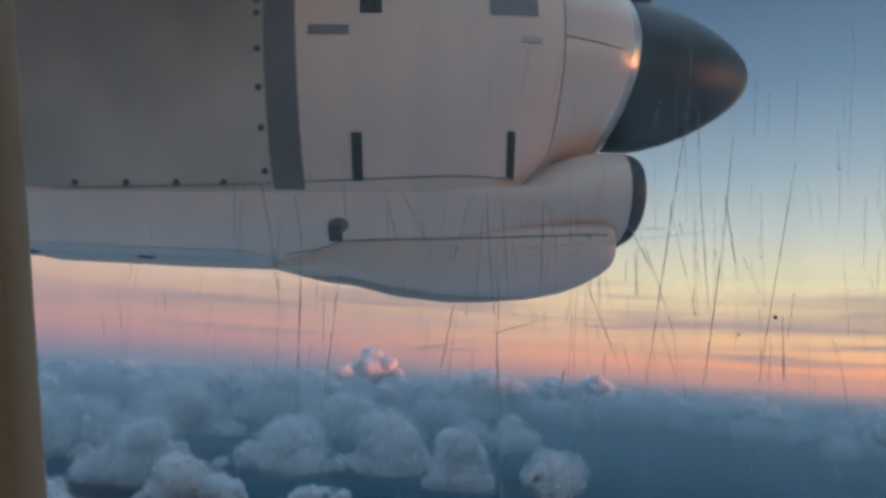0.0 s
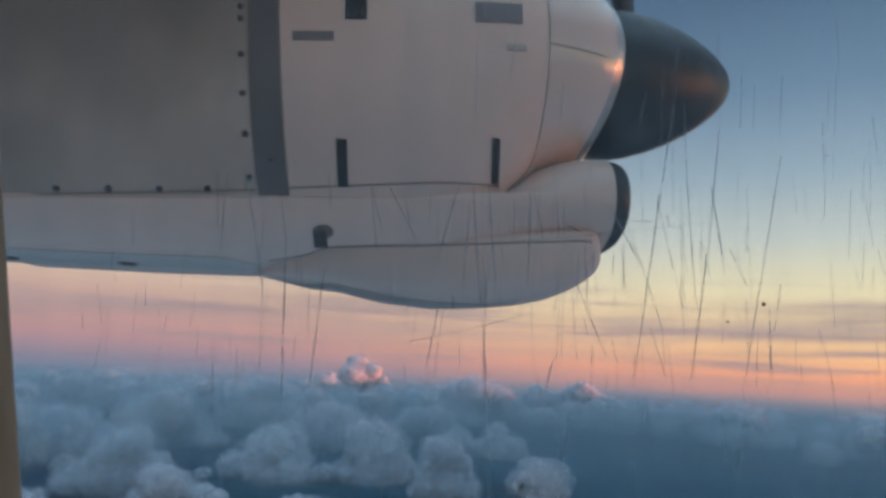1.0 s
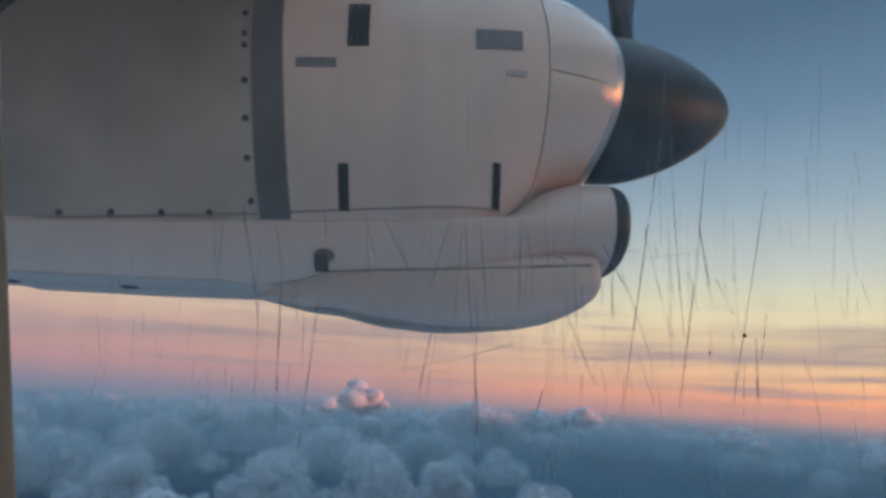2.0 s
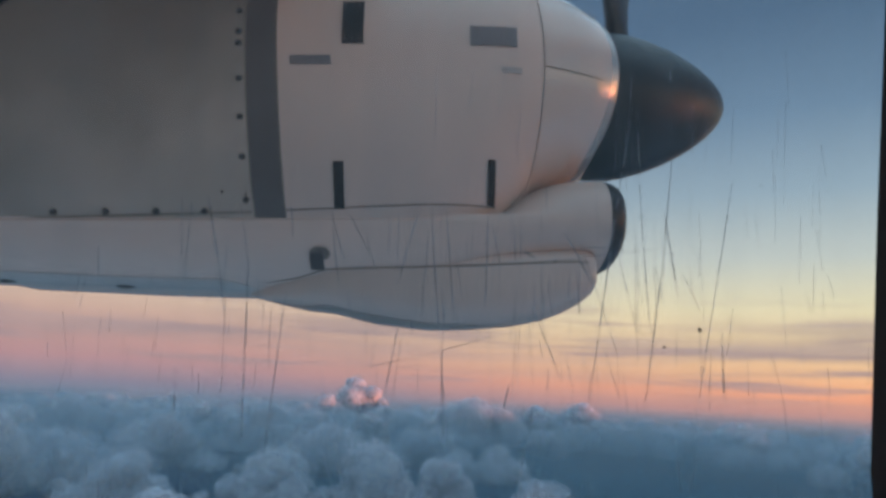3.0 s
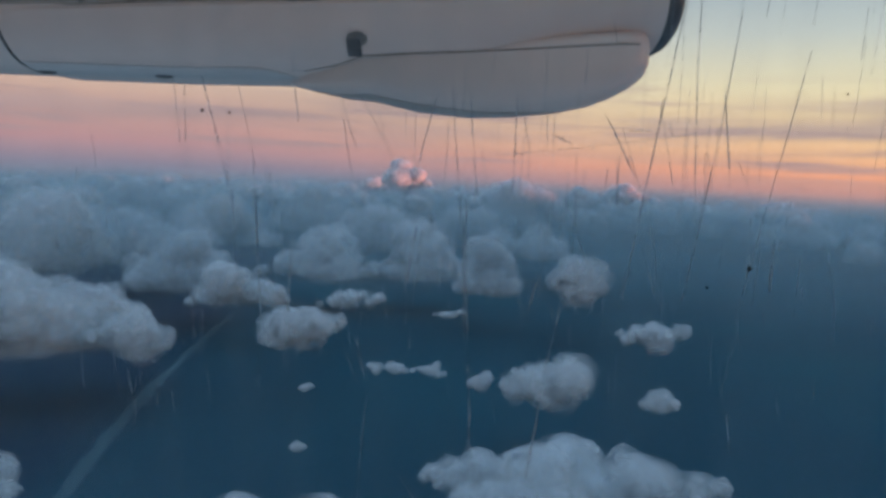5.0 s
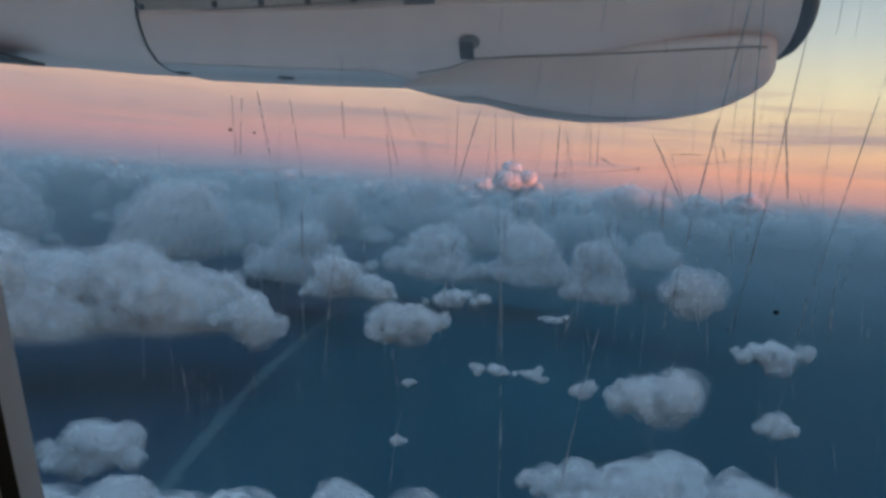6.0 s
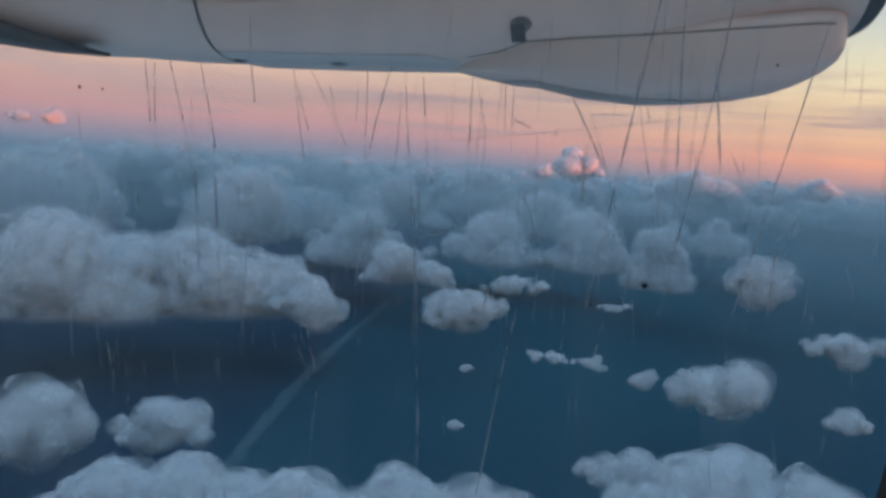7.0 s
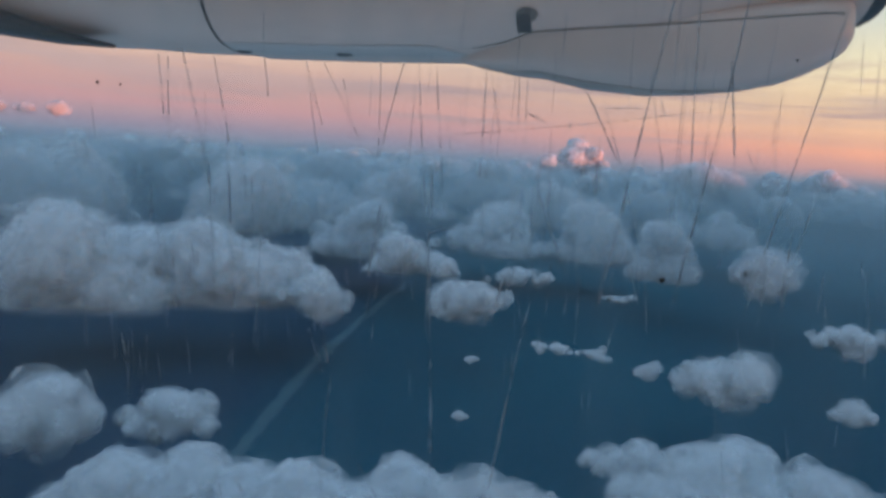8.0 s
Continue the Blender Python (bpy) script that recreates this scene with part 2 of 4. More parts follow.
def pane_material(worn_by=1.0):
    """Clear acrylic: lets the view through, with a faint gloss and a haze of fine wear."""
    m = bpy.data.materials.new("acrylic_pane")
    m.use_nodes = True
    t = m.node_tree
    t.nodes.remove(t.nodes["Principled BSDF"])
    clear = t.nodes.new("ShaderNodeBsdfTransparent")
    clear.inputs[0].default_value = (.985, .99, .985, 1)
    gloss = t.nodes.new("ShaderNodeBsdfGlossy")
    gloss.inputs["Roughness"].default_value = .05
    facing = t.nodes.new("ShaderNodeLayerWeight")
    facing.inputs[0].default_value = .5
    grazing = math_node(t, "ADD", math_node(t, "MULTIPLY", math_node(t, "POWER", facing.outputs["Facing"], 5), .9), .015)
    mx = t.nodes.new("ShaderNodeMixShader")
    t.links.new(grazing, mx.inputs[0])
    t.links.new(clear.outputs[0], mx.inputs[1])
    t.links.new(gloss.outputs[0], mx.inputs[2])
    worn = t.nodes.new("ShaderNodeBsdfTranslucent")
    worn.inputs[0].default_value = (.42, .62, .73, 1)
    mp = t.nodes.new("ShaderNodeMapping")
    mp.inputs["Scale"].default_value = (130, 1, 7)
    t.links.new(t.nodes.new("ShaderNodeTexCoord").outputs["Object"], mp.inputs[0])
    n = t.nodes.new("ShaderNodeTexNoise")
    n.inputs["Scale"].default_value, n.inputs["Detail"].default_value = 1, 4
    t.links.new(mp.outputs[0], n.inputs["Vector"])
    f = t.nodes.new("ShaderNodeMapRange")
    f.inputs[1].default_value, f.inputs[2].default_value, f.inputs[3].default_value, f.inputs[4].default_value = .45, .8, .05 * worn_by, .085 * worn_by
    t.links.new(n.outputs[0], f.inputs[0])
    m2 = t.nodes.new("ShaderNodeMixShader")
    t.links.new(f.outputs[0], m2.inputs[0])
    t.links.new(mx.outputs[0], m2.inputs[1])
    t.links.new(worn.outputs[0], m2.inputs[2])
    t.links.new(m2.outputs[0], t.nodes["Material Output"].inputs[0])
    return m


def thin_base(t, low):
    """Opacity that dies away over the lowest metres of a cloud."""
    sp = t.nodes.new("ShaderNodeSeparateXYZ")
    t.links.new(t.nodes.new("ShaderNodeTexCoord").outputs["Object"], sp.inputs[0])
    n = t.nodes.new("ShaderNodeMapRange")
    n.interpolation_type = "SMOOTHSTEP"
    n.inputs[1].default_value, n.inputs[2].default_value, n.inputs[3].default_value = -4, low, .0
    t.links.new(sp.outputs[2], n.inputs[0])
    return n.outputs[0]


def cloud_material(fade=True):
    m = bpy.data.materials.new("cloud_vapour")
    m.use_nodes = True
    t = m.node_tree
    t.nodes.remove(t.nodes["Principled BSDF"])
    d = t.nodes.new("ShaderNodeBsdfDiffuse")
    tr = t.nodes.new("ShaderNodeBsdfTranslucent")
    d.inputs[0].default_value = (.80, .84, .90, 1)
    tr.inputs[0].default_value = (.80, .84, .90, 1)
    mx = t.nodes.new("ShaderNodeMixShader")
    mx.inputs[0].default_value = .42
    t.links.new(d.outputs[0], mx.inputs[1])
    t.links.new(tr.outputs[0], mx.inputs[2])
    n = t.nodes.new("ShaderNodeTexNoise")
    n.inputs["Scale"].default_value, n.inputs["Detail"].default_value, n.inputs["Roughness"].default_value = .045, 7, .6
    t.links.new(t.nodes.new("ShaderNodeTexCoord").outputs["Object"], n.inputs["Vector"])
    bp = t.nodes.new("ShaderNodeBump")
    bp.inputs["Strength"].default_value, bp.inputs["Distance"].default_value = .05, 10
    t.links.new(n.outputs[0], bp.inputs["Height"])
    up = t.nodes.new("ShaderNodeVectorMath")       # light that scatters through the vapour evens out the lumps
    up.operation = "ADD"
    up.inputs[1].default_value = (0, 0, .55)
    t.links.new(bp.outputs[0], up.inputs[0])
    even = t.nodes.new("ShaderNodeVectorMath")
    even.operation = "NORMALIZE"
    t.links.new(up.outputs[0], even.inputs[0])
    t.links.new(even.outputs[0], d.inputs["Normal"])
    if fade:
        thin = t.nodes.new("ShaderNodeMixShader")
        t.links.new(thin_base(t, 30), thin.inputs[0])
        t.links.new(t.nodes.new("ShaderNodeBsdfTransparent").outputs[0], thin.inputs[1])
        t.links.new(mx.outputs[0], thin.inputs[2])
        mx = thin
    t.links.new(mx.outputs[0], t.nodes["Material Output"].inputs[0])
    return m


def vapour_material(least, most):
    m = cloud_material(False)
    m.name = "torn_vapour"
    t = m.node_tree
    n = t.nodes.new("ShaderNodeTexNoise")
    n.inputs["Scale"].default_value, n.inputs["Detail"].default_value, n.inputs["Roughness"].default_value = .055, 3, .5
    t.links.new(t.nodes.new("ShaderNodeTexCoord").outputs["Object"], n.inputs["Vector"])
    f = t.nodes.new("ShaderNodeMapRange")
    f.inputs[1].default_value, f.inputs[2].default_value, f.inputs[3].default_value, f.inputs[4].default_value = .36, .66, least, most
    t.links.new(n.outputs[0], f.inputs[0])
    core = t.nodes["Material Output"].inputs[0].links[0].from_socket
    mx = t.nodes.new("ShaderNodeMixShader")
    t.links.new(math_node(t, "MULTIPLY", f.outputs[0], thin_base(t, 40)), mx.inputs[0])
    t.links.new(t.nodes.new("ShaderNodeBsdfTransparent").outputs[0], mx.inputs[1])
    t.links.new(core, mx.inputs[2])
    t.links.new(mx.outputs[0], t.nodes["Material Output"].inputs[0])
    return m


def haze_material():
    """A blue-tinted sheet that imitates haze: densest over the sea, thinning out upwards."""
    m = bpy.data.materials.new("haze_tint")
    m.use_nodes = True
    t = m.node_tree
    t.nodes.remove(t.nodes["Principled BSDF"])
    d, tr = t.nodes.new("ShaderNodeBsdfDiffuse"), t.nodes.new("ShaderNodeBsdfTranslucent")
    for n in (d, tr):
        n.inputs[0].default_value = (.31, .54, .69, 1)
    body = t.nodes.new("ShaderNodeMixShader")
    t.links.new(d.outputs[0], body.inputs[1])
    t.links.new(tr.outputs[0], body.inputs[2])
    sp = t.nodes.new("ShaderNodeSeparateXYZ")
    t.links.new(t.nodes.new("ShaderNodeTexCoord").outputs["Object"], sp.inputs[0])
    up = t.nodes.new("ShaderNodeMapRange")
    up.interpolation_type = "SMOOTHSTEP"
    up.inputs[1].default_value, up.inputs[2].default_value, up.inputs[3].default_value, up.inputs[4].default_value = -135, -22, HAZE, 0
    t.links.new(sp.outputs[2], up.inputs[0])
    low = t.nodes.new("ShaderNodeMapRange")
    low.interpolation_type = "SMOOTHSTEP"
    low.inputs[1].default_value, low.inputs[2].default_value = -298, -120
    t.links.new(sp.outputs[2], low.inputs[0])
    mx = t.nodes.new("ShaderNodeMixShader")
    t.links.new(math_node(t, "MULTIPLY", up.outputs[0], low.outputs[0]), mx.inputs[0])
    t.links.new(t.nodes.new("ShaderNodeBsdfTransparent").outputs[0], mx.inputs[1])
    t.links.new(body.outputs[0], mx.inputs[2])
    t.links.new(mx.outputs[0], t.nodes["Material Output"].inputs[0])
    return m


def sea_material():
    m = bpy.data.materials.new("sea_water")
    m.use_nodes = True
    t = m.node_tree
    b = t.nodes["Principled BSDF"]
    c = t.nodes.new("ShaderNodeTexCoord").outputs["Object"]
    n = t.nodes.new("ShaderNodeTexNoise")
    n.inputs["Scale"].default_value, n.inputs["Detail"].default_value = .0022, 5
    t.links.new(c, n.inputs["Vector"])
    navy_mix = t.nodes.new("ShaderNodeMix")
    navy_mix.data_type = "RGBA"
    t.links.new(ramp(t, n.outputs[0], [(.3, (.0003, .050, .086)), (.55, (.0004, .066, .106)), (.75, (.0005, .086, .124))]), navy_mix.inputs[7])
    # darker navy water beyond the sandbank's line
    sp = t.nodes.new("ShaderNodeSeparateXYZ")
    t.links.new(c, sp.inputs[0])
    off = math_node(t, "ADD", math_node(t, "ADD", sp.outputs[0], 240), math_node(t, "MULTIPLY", sp.outputs[1], .169))
    off = math_node(t, "ADD", off, math_node(t, "MULTIPLY", n.outputs[0], 60))
    f = t.nodes.new("ShaderNodeMapRange")
    f.interpolation_type = "SMOOTHSTEP"
    f.inputs[1].default_value, f.inputs[2].default_value = -50, 60
    t.links.new(off, f.inputs[0])
    t.links.new(f.outputs[0], navy_mix.inputs[0])
    navy_mix.inputs[6].default_value = (.0004, .033, .070, 1)
    t.links.new(navy_mix.outputs[2], b.inputs["Base Color"])
    b.inputs["Roughness"].default_value, b.inputs["Specular IOR Level"].default_value = .5, .01
    w = t.nodes.new("ShaderNodeTexNoise")
    w.inputs["Scale"].default_value, w.inputs["Detail"].default_value = .25, 4
    t.links.new(c, w.inputs["Vector"])
    bp = t.nodes.new("ShaderNodeBump")
    bp.inputs["Strength"].default_value, bp.inputs["Distance"].default_value = .25, 1.0
    t.links.new(w.outputs[0], bp.inputs["Height"])
    t.links.new(bp.outputs[0], b.inputs["Normal"])
    return m


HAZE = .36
scratch_mat, pane_mat, clear_mat, cloud_mat, sea_mat = scratch_material(), pane_material(), pane_material(.0), cloud_material(), sea_material()
vapour_mats, haze_mat = [vapour_material(.25, .9), vapour_material(.0, .6), vapour_material(0, .34)], haze_material()

# ------------------------------------------------------------ sea and clouds
SEA, BASE = -300.0, -235.0
rings = []
for r in (0.0, 400, 900, 1600, 2600, 3800, 4970):
    rings.append([(r * math.cos(a), r * math.sin(a), SEA) for a in np.linspace(0, 2 * math.pi, 97)[:-1]])
sea = new("water", to_mesh("water", loft(rings[1:]), sea_mat))
tagged(sea, "deep blue sea far below the cloud layer", "sea", kind="structure")
bm = bmesh.new()
bm.faces.new([bm.verts.new(p) for p in rings[1]])
centre = new("water", to_mesh("water", bm, sea_mat))
tagged(centre, "deep blue sea straight below the aircraft", "sea", kind="structure")


def puff(seed, level):
    """A round, billowing lump of cloud, radius about 1: vertices and triangles."""
    b = bmesh.new()
    bmesh.ops.create_icosphere(b, subdivisions=level, radius=1)
    v = np.array([x.co for x in b.verts])
    f = np.array([[q.index for q in p.verts] for p in b.faces])
    b.free()
    off = Vector((seed * 7.3, seed * 3.1, seed * 1.7))
    rad = np.ones(len(v))
    for i, p in enumerate(v):
        q = Vector(p)
        rad[i] += .22 * noise.noise(q * 1.3 + off)
        for s, a in ((2.6, .12), (5.6, .05), (11, .02))[:max(1, level - 2)]:
            rad[i] += a * (abs(noise.noise(q * s + off)) * 2 - .4)
    return v * rad[:, None], f


MIDDLE = [puff(s, 4) for s in range(11, 21)]
SMALL = [puff(s, 3) for s in range(31, 43)]
PLAIN = [puff(s, 2) for s in range(51, 59)]


def cloud_mesh(name, lumps, seed, floor=None, whole=None):
    """One cloud out of lumps (stock, slot, x, y, z, radius), cut flat at its base; whole: its half sizes, towards which the lumps' normals are eased."""
    rnd = random.Random(seed)
    vs, fs, ns, slots, n = [], [], [], [], 0
    for stock, slot, x, y, z, r in lumps:
        a = rnd.uniform(0, 6.283)
        c, s = math.cos(a), math.sin(a)
        v, f = stock[rnd.randrange(len(stock))]
        w = np.stack([(v[:, 0] * c - v[:, 1] * s) * r + x, (v[:, 0] * s + v[:, 1] * c) * r + y, v[:, 2] * r * .9 + z], 1)
        if floor is not None:
            w[:, 2] = np.where(w[:, 2] < floor, floor + (w[:, 2] - floor) * .15, w[:, 2])
        if whole:
            round_n = np.stack([v[:, 0] * c - v[:, 1] * s, v[:, 0] * s + v[:, 1] * c, v[:, 2]], 1)
            round_n /= np.linalg.norm(round_n, axis=1)[:, None]
            body = w / np.array(whole) ** 2
            body /= np.linalg.norm(body, axis=1)[:, None] + 1e-9
            ns.append(.36 * round_n + .62 * body + np.array((0, 0, .25)))
        vs.append(w)
        fs.append(f + n)
        slots.append(np.full(len(f), slot, np.int32))
        n += len(v)
    v, f, slots = np.concatenate(vs), np.concatenate(fs), np.concatenate(slots)
    me = bpy.data.meshes.new(name)
    me.vertices.add(len(v))
    me.vertices.foreach_set("co", v.ravel())
    me.loops.add(f.size)
    me.loops.foreach_set("vertex_index", f.ravel())
    me.polygons.add(len(f))
    me.polygons.foreach_set("loop_start", np.arange(0, f.size, 3))
    me.polygons.foreach_set("use_smooth", np.ones(len(f), bool))
    me.polygons.foreach_set("material_index", slots)
    me.update(calc_edges=True)
    if whole:
        nn = np.concatenate(ns)
        me.normals_split_custom_set_from_vertices(nn / np.linalg.norm(nn, axis=1)[:, None])
    me.materials.append(cloud_mat)
    for m in vapour_mats:
        me.materials.append(m)
    return me


def heap(wide, deep, tall, rnd, turn, near):
    """Lumps piled up under an uneven skyline."""
    towers = [(rnd.uniform(-.6, .6), rnd.uniform(.3, .6), rnd.uniform(.5, .9)) for _ in range(rnd.randint(2, 4))]
    towers.append((rnd.uniform(-.3, .3), rnd.uniform(.3, .5), 1.0))

    def sky_line(u):
        return max(.3, max(a * math.exp(-((u - m) / s) ** 2) for m, s, a in towers)) * (1 - abs(u) ** 4 * .6) * tall

    c, s = math.cos(turn), math.sin(turn)
    scale = min(tall, wide * .55)
    lumps, parents = [], []
    core = 0 if wide > 100 else 2              # small clouds are thin all through
    skin = 1 if wide > 100 else 3

    def put(stock, slot, x, y, z, r):
        lumps.append((stock, slot, x * c - y * s, x * s + y * c, z, r))

    count = max(5, min(15, round(2.8 * wide / scale) + 4))
    for i in range(count):
        u = max(-.95, min(.95, (i + .5) / count * 2 - 1 + rnd.uniform(-.1, .1)))
        e = sky_line(u)
        r = min(rnd.uniform(.26, .46) * scale, max(e * .55, .10 * scale))
        r = max(r, wide / count * .55)
        parents.append((u * (wide / 2 - r * .55), rnd.uniform(-.5, .5) * deep * .6 * (1 - u * u), max(0, e - r), r))
        z = e - 2.0 * r
        while z > 0:
            parents.append((u * (wide / 2 - r * .55) + rnd.uniform(-.3, .3) * r, rnd.uniform(-.5, .5) * deep * .5, z, r * rnd.uniform(.9, 1.15)))
            z -= 1.5 * r
    if near > 3500:                            # far towers: dense heads with one thin skin
        core = 0
        for x, y, z, r in parents:
            put(MIDDLE, 0, x, y, z, r * .92)
            put(MIDDLE, 2, x, y, z, r * 1.04)
            put(SMALL, 3, x, y, z, r * 1.15)
        for _ in range(7 * count):
            x, y, z, r = rnd.choice(parents)
            a, e, q = rnd.uniform(0, 6.283), rnd.uniform(-.2, 1.4), r * rnd.uniform(.16, .46)
            x, y, z = x + math.cos(a) * math.cos(e) * r * .88, y + math.sin(a) * math.cos(e) * r * .88, z + math.sin(e) * r * .8
            put(SMALL, 1, x, y, z, q)
            put(PLAIN, 3, x, y, z, q * 1.25)
        return lumps
    for x, y, z, r in parents:
        put(MIDDLE if r > near * .055 else SMALL, core, x, y, z, r * .74)
        put(MIDDLE if r > near * .09 else SMALL, skin, x, y, z, r * .96)
        fine = SMALL if r > near * .03 else PLAIN
        put(fine, max(2, skin), x, y, z, r * 1.06)
        put(fine, 3, x, y, z, r * 1.15)
        put(fine, 3, x, y, z, r * 1.25)
    for _ in range(3 * count):
        x, y, z, r = rnd.choice(parents)
        a, e = rnd.uniform(0, 6.283), rnd.uniform(-.1, 1.3)
        q = r * rnd.uniform(.26, .58)
        x, y, z = x + math.cos(a) * math.cos(e) * r * .78, y + math.sin(a) * math.cos(e) * r * .78, z + math.sin(e) * r * .7
        fine = SMALL if q > near * .022 else PLAIN
        put(fine, skin, x, y, z, q * .75)
        put(fine, max(2, skin), x, y, z, q * .95)
        put(fine, 3, x, y, z, q * 1.1)
        put(fine, 3, x, y, z, q * 1.25)
    return lumps


def scrap(wide, deep, tall, rnd, turn):
    """Lumps of a small, torn cloud with no flat base."""
    c, s = math.cos(turn), math.sin(turn)
    slope = rnd.uniform(-.35, .35)
    heads = [(rnd.uniform(-.3, .3), rnd.uniform(.6, 1)) for _ in range(2)]
    lumps = []
    for i in range(22):
        m, k = rnd.choice(heads)
        u = max(-.5, min(.5, rnd.gauss(m, .2)))
        r = tall * rnd.uniform(.18, .40) * (1 - 1.0 * abs(u))
        x, y = u * wide, rnd.gauss(0, .2) * deep
        z = tall * (.45 + slope * u + rnd.uniform(-.32, .42) * k * (1 - 1.5 * abs(u))) + 34
        x, y = x * c - y * s, x * s + y * c
        for slot, grow in ((2, .70), (3, .95), (3, 1.2), (3, 1.45)):
            lumps.append((SMALL if grow < 1 else PLAIN, slot, x, y, z, r * grow))
    return lumps


def cloud(x, y, wide, deep, tall, seed, label, base=BASE, group="cumulus clouds over the sea", turn=0.0):
    """A cumulus with a flat base and a billowing top."""
    rnd = random.Random(seed)
    small = wide < 121 and tall < 100
    lumps = scrap(wide, deep, tall, rnd, turn) if small else heap(wide, deep, tall, rnd, turn, math.hypot(x, y))
    ob = new("cumulus_cloud", cloud_mesh("cumulus_cloud", lumps, seed, 0.0, None if math.hypot(x, y) > 3500 else (wide * .5, max(deep, wide * .5) * .5, tall + (34 if small else 0))))
    ob.location = (x, y, base - (34 if small else 0))
    return tagged(ob, label, "cloud", group)


NEAR_CUMULI = [  # x, y, width, height
    (-648, 675, 235, 137), (-522, 768, 210, 130), (-389, 786, 96, 54), (-219, 861, 119, 55), (-371, 1101, 192, 77),
    (-193, 1135, 109, 32), (36, 1318, 130, 134), (-815, 1313, 380, 168), (-1232, 1189, 364, 191), (208, 1245, 83, 94),
    (273, 970, 113, 41), (103, 693, 120, 47), (202, 700, 47, 20), (-87, 775, 44, 17), (-24, 776, 66, 13),
    (22, 740, 26, 20), (-21, 1106, 57, 14), (-382, 378, 110, 59),
]
MORE_CUMULI = [  # x, y, width, height
    (-329, 439, 102, 32), (-163, 703, 18, 7), (-133, 546, 14, 8), (-264, 304, 127, 57), (-195, 329, 122, 52),
    (-123, 368, 135, 50), (-69, 372, 73, 46), (14, 510, 87, 29), (93, 507, 186, 44), (-595, 730, 284, 104),
    (-473, 826, 175, 81), (-1202, 1929, 555, 143), (-750, 1474, 325, 124), (-493, 1233, 240, 93), (-222, 309, 122, 58),
    (-154, 339, 124, 54), (-94, 364, 110, 56), (52, 462, 128, 52), (133, 494, 119, 43), (-518, 1211, 238, 115),
    (-316, 1433, 289, 115), (-128, 1461, 241, 136), (159, 1892, 310, 109), (-15, 2104, 377, 155), (-670, 1873, 422, 143),
    (-1190, 2414, 525, 157), (-221, 1901, 375, 154), (-555, 2442, 448, 167), (800, 3984, 857, 210), (199, 3170, 516, 217),
    (-2015, 2927, 692, 96),
]
for i, (x, y, w, h) in enumerate(NEAR_CUMULI + MORE_CUMULI):
    size = "large towering" if w > 250 else "middling" if w > 90 else "small"
    sunk = 0 if math.hypot(x, y) > 560 else 8 if x > 0 else 6
    cloud(x, y, w, w * .5, h, 100 + i, size + " blue-grey cumulus cloud with bright billowing tops", base=BASE - sunk, turn=math.atan2(-x, y))


def cloud_field(lumps, seed, label):
    ob = new("cloud_field", cloud_mesh("cloud_field", [(a, b, x, y, z - BASE, r) for a, b, x, y, z, r in lumps], seed, 0.0))
    ob.location = (0, 0, BASE)
    return tagged(ob, label, "clouds", kind="stuff")


# far cloud field that closes up towards the horizon
rnd = random.Random(5)
far = []
for i in range(860):
    az = radians(rnd.uniform(-62, 112))
    r = 1350 + 3450 * rnd.random() ** .7
    start, span = (2150, 1500) if az < radians(4) else (2250, 2200)
    if az > radians(50):
        start = 3000
    if rnd.random() > (r - start) / span:
        continue
    w = rnd.uniform(.07, .13) * (900 + .55 * r)
    far.append((r * math.sin(az), r * math.cos(az), w, min(165, -BASE - rnd.uniform(.014, .036) * max(r, 3000))))
lumps = []
for x, y, w, h in far:
    close = math.hypot(x, y) < 2900
    for k in range(13 if close else 7):
        r = h * (rnd.uniform(.20, .34) if close else rnd.uniform(.25, .45))
        u = rnd.uniform(-.55, .55)
        z = BASE + max(0, h * rnd.uniform(.45, 1) * (1 - 1.4 * u * u) - r)
        v = rnd.uniform(-.4, .4) * w
        lumps.append((SMALL if close or k < 2 else PLAIN, 0, x + u * w, y + v, z, r))
        lumps.append((PLAIN, 2, x + u * w, y + v, z, r * 1.13))
        if k % 2 == 0:
            lumps.append((PLAIN, 3, x + u * w, y + v, z, r * 1.27))
cloud_field(lumps, 3, "distant sea of blue-grey cumulus clouds reaching the horizon")

# tall unseen bank, added towards the setting sun to shade aircraft and lower air
lumps = []
for i in range(280):
    az, r = radians(rnd.uniform(72, 132)), rnd.uniform(3300, 4600)
    x, y, q = r * math.sin(az), r * math.cos(az), rnd.uniform(85, 130)
    top = rnd.uniform(22, 34)
    for k in range(3):
        lumps.append((PLAIN, 0, x + rnd.uniform(-.5, .5) * q, y + rnd.uniform(-.5, .5) * q, top - q * (.95 + 1.0 * k), q))
cloud_field(lumps, 6, "tall far cloud bank added out of view to block the low sun")

# the broken layer goes on below and behind the aircraft
lumps = []
for i in range(300):
    az, r = radians(rnd.uniform(58, 292)), 120 + 3600 * rnd.random() ** 1.3
    x, y = r * math.sin(az), r * math.cos(az)
    if i % 4 == 0 and y < 60:
        x, y = rnd.uniform(-260, 260), rnd.uniform(-300, 60)
    q = rnd.uniform(40, 95)
    for k in range(3):
        lumps.append((PLAIN, 0, x + rnd.uniform(-1, 1) * q, y + rnd.uniform(-1, 1) * q, BASE + rnd.uniform(0, .5) * q, q * rnd.uniform(.6, 1)))
cloud_field(lumps, 4, "broken cumulus layer below and behind the aircraft")

